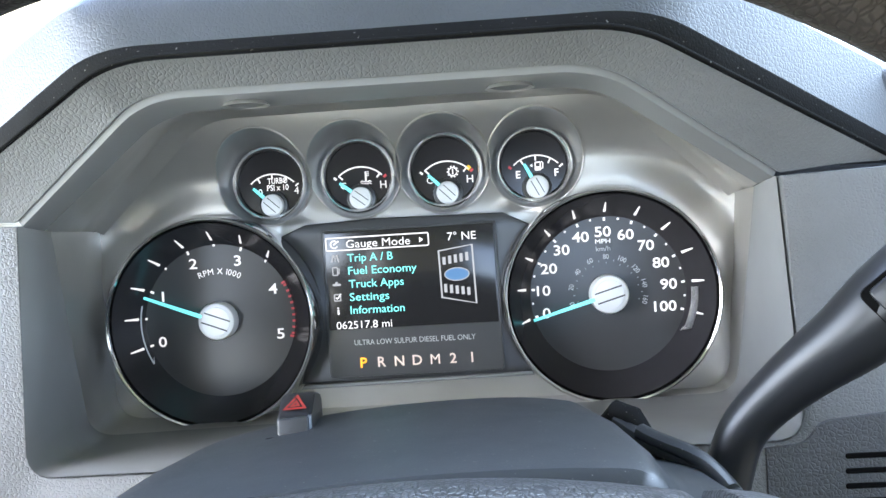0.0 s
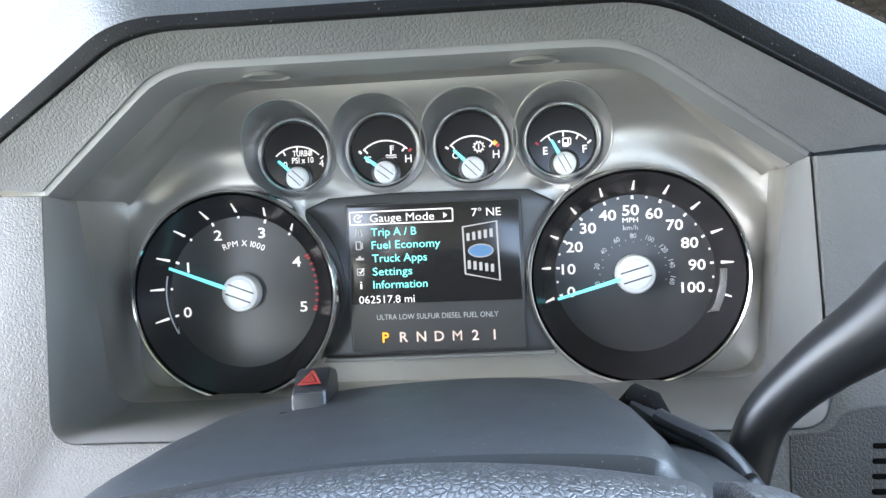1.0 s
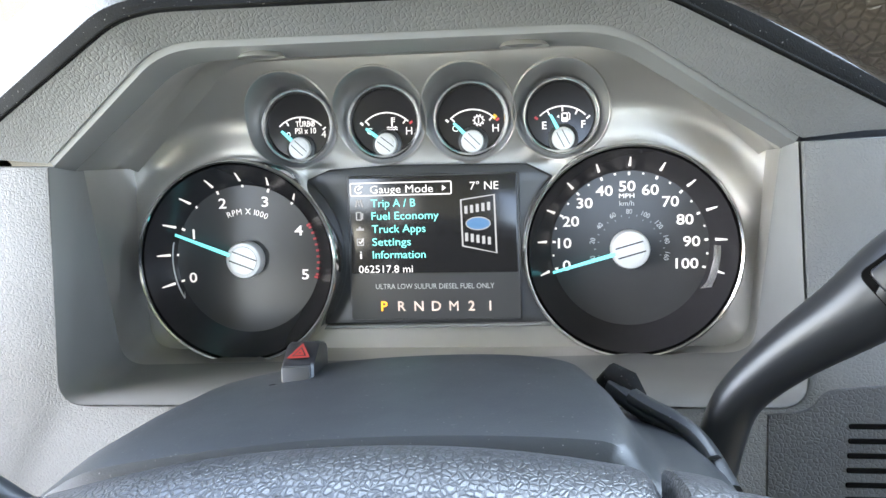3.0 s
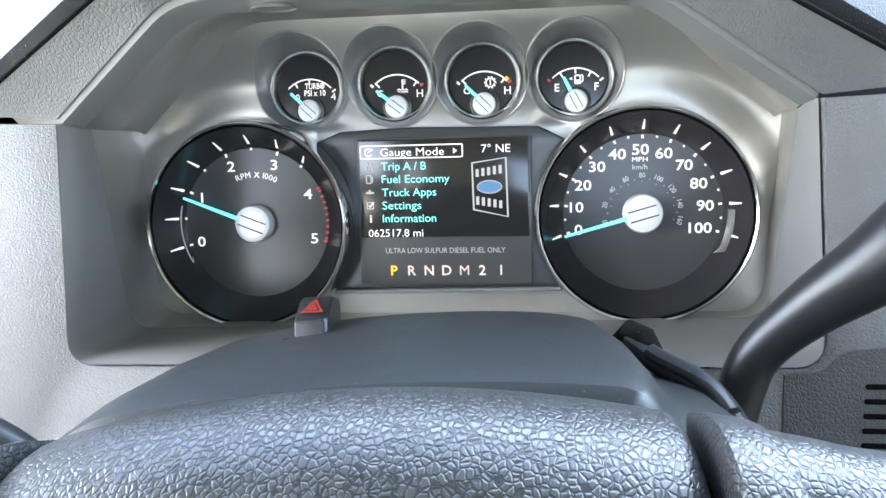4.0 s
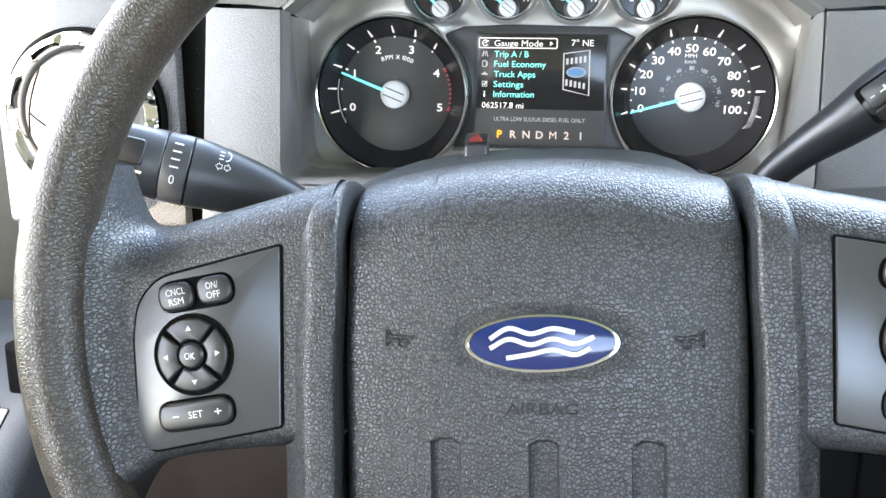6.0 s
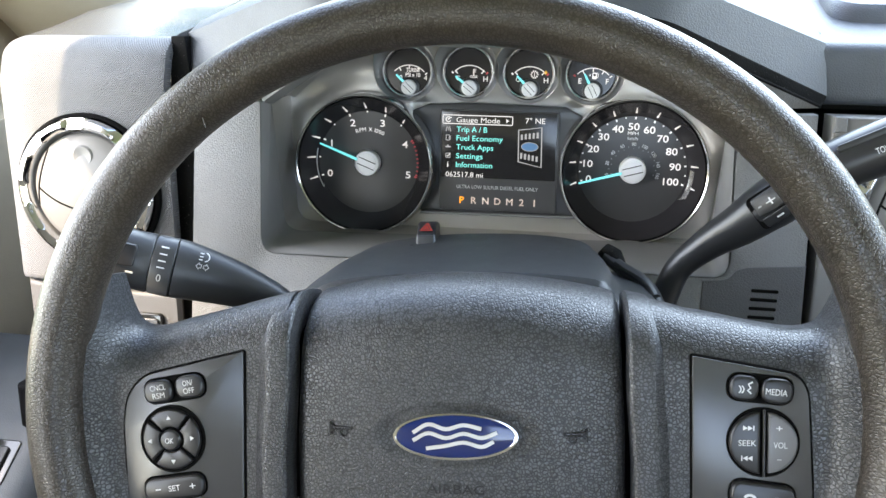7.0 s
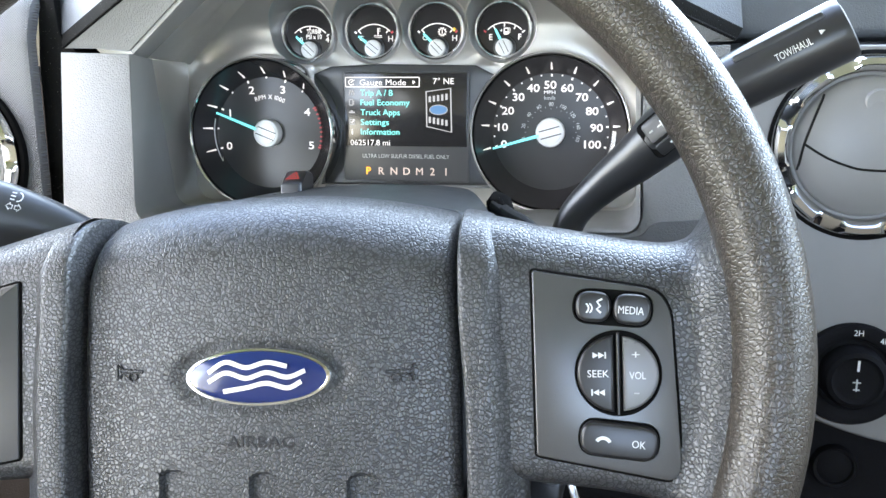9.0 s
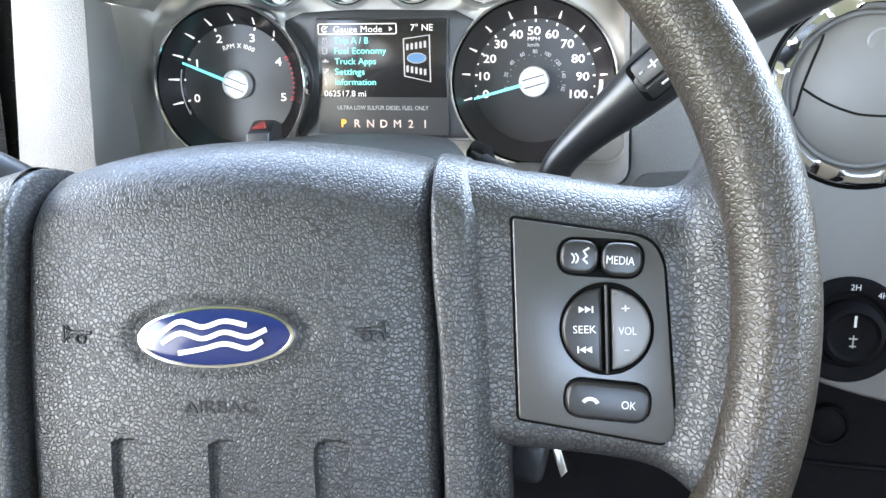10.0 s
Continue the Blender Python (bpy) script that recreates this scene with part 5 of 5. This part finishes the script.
emblem = part("emblem", loft([oval(.0292, .0112, .003), oval(.0290, .0111, -.0012), oval(.0282, .0106, -.0026), oval(.0272, .0099, -.0027), oval(.0266, .0095, -.0023)], True, False, True), M_CHROME, wheel, "oval badge with a silver border")
part("enamel", loft([oval(.0268, .0096, -.0024), oval(.0240, .0083, -.0028), oval(.0140, .0046, -.0032), oval(.002, .0008, -.0034)], True, False, True), M_BLUE, emblem, "deep blue enamel field")
for path in ([(-.0190, .0010), (-.0120, .0050), (-.0040, .0030), (.0040, .0050), (.0120, .0035)], [(-.0190, -.0025), (-.0120, .0010), (-.0040, -.0010), (.0040, .0012), (.0120, -.0005), (.0190, .0020)], [(-.0130, -.0060), (-.0040, -.0045), (.0040, -.0028), (.0120, -.0045), (.0175, -.0020)]):
    pts = [(p.x, p.y) for p in catmull([Vector((a, b, 0)) for a, b in path], 6)]
    bm = bmesh.new()
    stroke(pts, .0017, -.0033, .0006, bm=bm)
    part("flourish", bm, M_SILVER, emblem, "silver flourish, plain strokes")


def along(pts, x):
    for (xa, za), (xb, zb) in zip(pts, pts[1:]):
        if x <= xb:
            return za + (zb - za) * (x - xa) / (xb - xa)
    return pts[-1][1]


ROOT = [(.1500, .0002), (.1565, -.0002), (.1605, -.0014), (.1635, -.0036), (.1660, -.0066), (.1682, -.0100), (.1702, -.0138), (.1725, -.0174), (.1755, -.0200), (.1810, -.0206), (.1870, -.0185), (.2000, -.0080)]


def spoke_mesh(sg, top, low):
    """A plate that curves forward into the rim, its upper and lower edges rounded back."""
    smooth = [[(p.x, p.y) for p in catmull([Vector((x, z, 0)) for x, z in q], 6)] for q in (top, low)]
    cols, n = [], 44
    for i in range(45):
        x = .080 + (.1765 - .080) * i / 44
        zt, zb = along(smooth[0], x), along(smooth[1], x)
        c = [(sg * x, .032, zb)]
        for j in range(n + 1):
            s = .5 - .5 * math.cos(math.pi * j / n)
            z = zb + (zt - zb) * s
            e, er = (zt - z, .024) if zt - z < z - zb else (z - zb, .009)
            far = math.hypot((sg * x - RIM_C[0]) / RIM_X, (z - RIM_C[1]) / RIM_Z) * .1815
            y = along(ROOT, far) if far > .15 else .0002
            k = max(0, 1 - e / er)
            c.append((sg * x, y + er * (1 - math.sqrt(max(0, 1 - k * k))), z))
        c.append((sg * x, .032, zt))
        cols.append(c)
    return loft(cols, closed=False)


def rib(prof, sg):
    """A raised rib: round inner edge, narrow face, long chamfer down to the spoke."""
    k, cols = len(prof), []
    steps = ((.0783, .016), (.0783, .0030), (.0786, .0015), (.0794, .0004), (.0804, .0001), (.0830, 0), (.0870, -.0002), (.0893, 0), (.0900, .0005), (.0930, .0034), (.0965, .0070), (.0985, .0086), (.1000, .0100), (.1006, .0130))
    for x, inset in steps:
        c = []
        for i, (y, z) in enumerate(prof):
            d = (Vector(prof[min(k - 1, i + 1)]) - Vector(prof[max(0, i - 1)])).normalized()
            drop = .0085 * (x / .076) ** 2 * sstep(.0, .05, z)
            c.append(((x - .0022 * sstep(-.02, .03, z)) * sg, y + d.y * inset, z - d.x * inset - drop))
        cols.append(c)
    return loft(cols, closed=False)


for sg in (-1, 1):
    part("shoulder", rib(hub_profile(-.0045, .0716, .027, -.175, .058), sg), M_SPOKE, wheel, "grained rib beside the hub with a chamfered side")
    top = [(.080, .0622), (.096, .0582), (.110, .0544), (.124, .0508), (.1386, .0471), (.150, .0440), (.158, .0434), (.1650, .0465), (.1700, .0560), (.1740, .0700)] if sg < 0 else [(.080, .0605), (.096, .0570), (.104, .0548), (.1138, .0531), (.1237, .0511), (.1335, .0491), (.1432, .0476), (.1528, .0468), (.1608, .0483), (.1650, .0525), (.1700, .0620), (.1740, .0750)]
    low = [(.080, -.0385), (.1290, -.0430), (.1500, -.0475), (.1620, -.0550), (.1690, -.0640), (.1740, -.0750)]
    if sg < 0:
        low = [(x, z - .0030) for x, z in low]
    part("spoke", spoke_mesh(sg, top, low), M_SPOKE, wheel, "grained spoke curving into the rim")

# switch panels
panel_r = [(.1030, .0375), (.1470, .0300), (.1512, .0225), (.1540, -.0330), (.1510, -.0372), (.1036, -.0288)]
panel_l = [(-.0990, .0360), (-.1485, .0237), (-.1568, .0145), (-.1588, .0005), (-.1573, -.0385), (-.1528, -.0445), (-.0998, -.0335)]
for nm, lp, rr in (("switch_panel", panel_r, [.001, .006, .004, .004, .003, .001]), ("switch_panel", panel_l, [.001, .006, .006, .004, .005, .004, .001])):
    loop_ = [(p.x, p.y) for p in rounded([Vector(q) for q in lp], rr, 4)]
    big = offset2(loop_, -.0009)
    part("panel_gap", pillow(big, -.0004, .004, .0003, seg=1), M_VOID, wheel, "dark joint round the switch panel")
    sw = part(nm, pillow(loop_, -.0012, .004, .0006, seg=2), M_SWPANEL, wheel, "dark grey switch panel")
    YB = -.0012

    def pad_button(name, cx, cz, w, h, r, turn, label, m=M_BTN, lift=.0028):
        lp2 = rrect(cx, cz, w, h, r, 6, turn)
        part("button_well", pillow(offset2(lp2, -.0008), YB - .0003, YB + .002, .0002, seg=1), M_VOID, sw)
        return part(name, pillow(lp2, YB - lift, YB + .001, .0014), m, sw, label)

    def half(cx, cz, r, a0, a1, gap, ri=0.0):
        pts = arc(cx, cz, r, a0, a1, 18)
        if ri:
            pts += arc(cx, cz, ri, a1, a0, 12)
        return pts

    if lp is panel_r:
        part("button_well", pillow(rrect(.1312, .0238, .0282, .0128, .0062, 6, -5), YB - .0003, YB + .002, .0002, seg=1), M_VOID, sw)
        pad_button("voice_button", .1244, .0244, .0122, .0108, .0050, -5, "black voice button")
        pad_button("media_button", .1378, .0232, .0130, .0108, .0050, -5, "black media button")
        part("marking", word("MEDIA", .1374, .0230, .0027, YB - .0030, .0088, -5), M_PRINT, sw)
        part("marking", stroke(arc(.1222, .0240, .0018, -60, 60, 8), .0005, YB - .0030, .0001), M_PRINT, sw)
        part("marking", stroke(arc(.1210, .0240, .0018, -60, 60, 8), .0005, YB - .0030, .0001), M_PRINT, sw)
        part("marking", stroke([(.1276, .0272), (.1258, .0262), (.1268, .0246), (.1256, .0236), (.1270, .0222)], .0007, YB - .0030, .0001), M_PRINT, sw)
        cx, cz, r = .1326, .0008, .0147
        part("button_well", revolve([(r + .0006, YB + .002), (r + .0004, YB - .0008), (r - .0004, YB - .0004)], (cx, 0, cz), 48, True), M_VOID, sw)
        part("seek_button", pillow(half(cx - .0009, cz, r - .0013, 93, 267, 0), YB - .0030, YB + .001, .0012), M_BTN, sw, "black seek button")
        part("volume_button", pillow(half(cx + .0009, cz, r - .0017, -87, 87, 0), YB - .0030, YB + .001, .0012), M_BTN_G, sw, "grey volume button")
        part("divider", bar(cx, cz - r * .98, cx, cz + r * .98, .0010, YB - .0018, .0014), M_BTN, sw)
        part("marking", word("SEEK", cx - .0070, cz + .0002, .0025, YB - .0032, .0074), M_PRINT, sw)
        part("marking", word("VOL", cx + .0065, cz - .0004, .0026, YB - .0032, .0056), M_PRINT, sw)
        part("marking", word("+", cx + .0060, cz + .0068, .0030, YB - .0032, .0026), M_PRINT, sw)
        part("marking", bar(cx + .0052, cz - .0066, cx + .0070, cz - .0066, .0005, YB - .0032, .0001), M_DIM, sw)
        for zz, s2 in ((cz + .0066, 1), (cz - .0064, -1)):
            for k in range(2):
                x = cx - .0078 + k * .0020
                part("marking", pillow([(x - .0010 * s2, zz - .0011), (x - .0010 * s2, zz + .0011), (x + .0010 * s2, zz)], YB - .0032, YB - .0031, .00003, seg=1), M_PRINT, sw)
            part("marking", bar(cx - .0068 + .0024 * s2, zz - .0011, cx - .0068 + .0024 * s2, zz + .0011, .0005, YB - .0031, .0001), M_PRINT, sw)
        pad_button("call_button", .1324, -.0226, .0268, .0120, .0056, -6, "glossy black call button", lift=.0032)
        part("marking", word("OK", .1390, -.0236, .0026, YB - .0034, .0046, -6), M_PRINT, sw)
        part("marking", stroke(arc(.1268, -.0240, .0026, 25, 145, 10), .0012, YB - .0034, .0001), M_PRINT, sw)
    else:
        part("button_well", pillow(rrect(-.1324, .0181, .0312, .0128, .0062, 6, 10), YB - .0003, YB + .002, .0002, seg=1), M_VOID, sw)
        pad_button("cancel_button", -.1402, .0167, .0142, .0108, .0050, 10, "black cancel and resume button")
        pad_button("power_button", -.1248, .0195, .0138, .0108, .0050, 10, "black on and off button")
        for t_, x, z, w in (("CNCL", -.1399, .0187, .0078), ("RSM", -.1395, .0150, .0060), ("ON/", -.1252, .0214, .0050), ("OFF", -.1246, .0178, .0055)):
            part("marking", word(t_, x, z, .0026, YB - .0030, w, 10), M_PRINT, sw)
        cx, cz, r = -.1340, -.0058, .0156
        part("button_well", revolve([(r + .0006, YB + .002), (r + .0004, YB - .0010), (r - .0006, YB - .0006)], (cx, 0, cz), 48, True), M_VOID, sw)
        for k in range(4):
            a0 = 6 + 90 * k - 45 + 3
            part("arrow_button", pillow(half(cx, cz, r - .0014, a0 + 2, a0 + 84, 0, .0058), YB - .0026, YB + .001, .0009), M_BTN, sw, "black direction button")
            a = radians(6 + 90 * k)
            px, pz = cx + .0102 * math.cos(a), cz + .0102 * math.sin(a)
            tri_ = [(px + .0013 * math.cos(a + q), pz + .0013 * math.sin(a + q)) for q in (0, 2.1, 4.2)]
            part("marking", pillow(tri_, YB - .0028, YB - .0026, .00003, seg=1), M_PRINT, sw)
        part("ok_button", revolve([(.0050, YB), (.0050, YB - .0030), (.0042, YB - .0040), (.003, YB - .0042), (.001, YB - .0042)], (cx, 0, cz), 32, True), M_BTN, sw, "round black button")
        part("marking", word("OK", cx, cz, .0026, YB - .0044, .0042, 4), M_PRINT, sw)
        part("set_well", pillow(rrect(-.1332, -.0288, .0318, .0124, .0060, 6, 9), YB - .0003, YB + .002, .0002, seg=1), M_VOID, sw)
        pad_button("set_button", -.1332, -.0288, .0300, .0108, .0052, 9, "black set button")
        part("marking", word("SET", -.1327, -.0286, .0027, YB - .0030, .0058, 9), M_PRINT, sw)
        part("marking", word("+", -.1237, -.0272, .0034, YB - .0030, .0030, 9), M_PRINT, sw)
        part("marking", bar(-.1420, -.0300, -.1394, -.0296, .0006, YB - .0029, .0001), M_PRINT, sw)


# ---- footwell, keys ----
knee = thing("knee_panel", MK, (0, -.07, -.60), "black lower dash panel above the dark footwell", "dash panel")
part("panel", pillow([(-.40, -.60), (.70, -.60), (.70, -.20), (-.40, -.20)], -.085, -.055, .006), M_DARK, knee)
keys = thing("key_ring", MW, (.115, .10, -.075), "steel key hanging from the ignition under the column", "keys")
part("key_blade", pillow([(.1090, -.0500), (.1135, -.0510), (.1200, -.0760), (.1170, -.0790)], .095, .098, .0008), M_SATIN, keys, "bright key blade")
part("key_head", pillow(rrect(.1060, -.0420, .020, .022, .006), .094, .100, .002), M_BTN, keys)
part("key_fob", pillow(rrect(.1035, -.0680, .0170, .0300, .006, 5, -14), .100, .110, .0025), M_BTN, keys, "black remote fob")
part("fob_button", pillow(rrect(.1042, -.0640, .0090, .0060, .002, 4, -14), .0990, .104, .0006), M_SWPANEL, keys)
part("split_ring", sweep([(.1095 + .0085 * math.cos(a), .0985, -.0505 + .0085 * math.sin(a)) for a in (2 * math.pi * k / 24 for k in range(25))], .0007, 6), M_SATIN, keys, "steel split ring")

# ---- cabin shell ----
def cabin_wall(name, x0, x1, y0, y1, z0, z1, m, label, category="cabin"):
    ob = thing(name, CAB, ((x0 + x1) / 2, (y0 + y1) / 2, z0), label, category, kind="structure")
    part("panel", pillow([(x0, z0), (x1, z0), (x1, z1), (x0, z1)], y0, y1, .004), m, ob)
    return ob


cabin_wall("roof_lining", -.60, 1.25, -1.25, -.12, .555, .60, M_HEAD, "beige cloth headliner over the cab")
rear = cabin_wall("wall_rear", -.60, 1.25, -1.30, -1.25, -.75, .14, M_SEAT, "tan rear wall and seat backs of the cab with a window opening")
for x0, x1, z0, z1 in ((-.60, 1.25, .52, .59), (-.60, .08, .14, .52), (.58, 1.25, .14, .52)):
    part("panel", pillow([(x0, z0), (x1, z0), (x1, z1), (x0, z1)], -1.30, -1.25, .002), M_SEAT, rear)
cabin_wall("floor", -.60, 1.25, -1.30, .60, -.80, -.75, M_DARK, "dark carpet floor of the cab")
cabin_wall("wall_right", 1.25, 1.29, -1.30, .60, -.75, .12, M_BEIGE, "beige passenger door panel")
cabin_wall("wall_left", -.56, -.52, -1.30, .60, -.75, -.02, M_BEIGE, "beige driver door panel")
# out of view; added to block the sun from wheel rim and switch panel
cabin_wall("wheel_sun_blocker", -.57, -.53, -.80, -.545, -.06, .60, M_BEIGE, "unseen beige upright added behind the driver window to keep sun off the wheel")
cabin_wall("pillar_right", 1.25, 1.29, -.62, -.50, .00, .60, M_BEIGE, "beige pillar behind the passenger window")
# out of view; outline cut so its shadow edge bounds the dash's sun patch
sun_blocker = thing("dash_sun_blocker", CAB, (-.55, -.25, .35), "unseen beige board added above the driver window to bound the sun patch on the dash", "cabin", kind="structure")
outline = [(-.42, .372), (-.2206, .345), (-.2145, .3816), (-.197, .413), (-.13, .53), (-.13, .60), (-.42, .60)]
part("panel", loft([[(x, y, z) for y, z in outline] for x in (-.560, -.542)], cap0=True, cap1=True), M_BEIGE, sun_blocker)
cabin_wall("sail_panel", -.60, -.56, .04, .46, -.06, .22, M_SEAT, "brown trim panel ahead of the driver window")
cowl = thing("cowl", CAB, (.3, .55, -.4), "black cowl under the windscreen", "cowl", kind="structure")
part("panel", pillow([(-.60, -.75), (1.25, -.75), (1.25, -.02), (-.60, -.02)], .42, .60, .01), M_DARK, cowl)
bonnet = thing("bonnet", CAB, (.3, 1.2, -.3), "dark painted truck bonnet beyond the windscreen", "bonnet", kind="structure")
part("panel", pillow([(-.55, -.20), (1.2, -.20), (1.2, -.06), (-.55, -.06)], .62, 1.75, .05), M_BODY, bonnet)

pillar = thing("windscreen_pillar", CAB, (-.52, .25, .02), "beige windscreen pillar trim beside the dashboard", "pillar trim")
pp = catmull([Vector((-.505, .335, -.06)), Vector((-.510, .28, .03)), Vector((-.525, .21, .13)), Vector((-.560, .08, .31)), Vector((-.590, -.13, .59))], 6)
part("trim", sweep(pp, [.115, .114, .112, .108, .104, .100, .096] + [.092] * (len(pp) - 7), 24, .75), M_BEIGE, pillar)

grass = thing("ground", Matrix.Identity(4), (0, 0, 0), "green lawn around the parked truck", "ground", kind="structure")
bm = bmesh.new()
S = 400
vs = [bm.verts.new((x, y, 0)) for x, y in ((-S, -S), (S, -S), (S, S), (-S, S))]
bm.faces.new(vs)
part("lawn", bm, M_GRASS, grass)

rng = random.Random(5)
tree = thing("tree", Matrix.Identity(4), (-9.5, 24, 0), "broad green leafy tree standing beyond the lawn", "tree")
part("trunk", sweep([(-9.5, 24, -.1), (-9.45, 24, 1.5), (-9.6, 24.1, 4.0), (-9.4, 24, 7.5), (-9.5, 24, 12)], [.55, .42, .36, .24, .06], 14), M_BARK, tree, "brown tapered trunk")
for k in range(9):
    a, z0 = 2 * math.pi * k / 9, 3.2 + .75 * k
    tip = Vector((-9.5 + (3.6 - .25 * k) * math.cos(a), 24 + 2.6 * math.sin(a), z0 + 2.6))
    root = Vector((-9.5, 24.05, z0))
    part("limb", sweep([root, root.lerp(tip, .5) + Vector((0, 0, .45)), tip], [.16, .10, .04], 8), M_BARK, tree)
bm = bmesh.new()
knots = [Vector((-9.5 + rng.uniform(-3.6, 3.6), 24 + rng.uniform(-2.2, 2.2), rng.uniform(4.0, 15.0))) for _ in range(46)]
for c in knots:
    for _ in range(70):
        d = Vector((rng.gauss(0, .62), rng.gauss(0, .55), rng.gauss(0, .55)))
        u = Vector((rng.uniform(-1, 1), rng.uniform(-1, 1), rng.uniform(-1, 1))).normalized()
        w = u.cross(Vector((rng.uniform(-1, 1), rng.uniform(-1, 1), rng.uniform(-1, 1)))).normalized()
        n, p, L = u.cross(w), c + d, rng.uniform(.16, .34)
        q = [bm.verts.new(p + e) for e in (u * L, w * L * .45 + n * .04, -u * L, -w * L * .45 + n * .04)]
        bm.faces.new(q)
part("crown", bm, M_LEAF, tree, "uneven crown of many small leaves")

drive = thing("driveway", Matrix.Identity(4), (0, 10, 0), "pale concrete drive beyond the lawn in full sun", "driveway", kind="structure")
bm = bmesh.new()
bmesh.ops.create_cube(bm, size=1, matrix=Matrix.Translation((-5, 12, .02)) @ Matrix.Rotation(radians(8), 4, "Z") @ Matrix.Diagonal((60, 10.5, .06, 1)))
part("slab", bm, M_CONCRETE, drive)
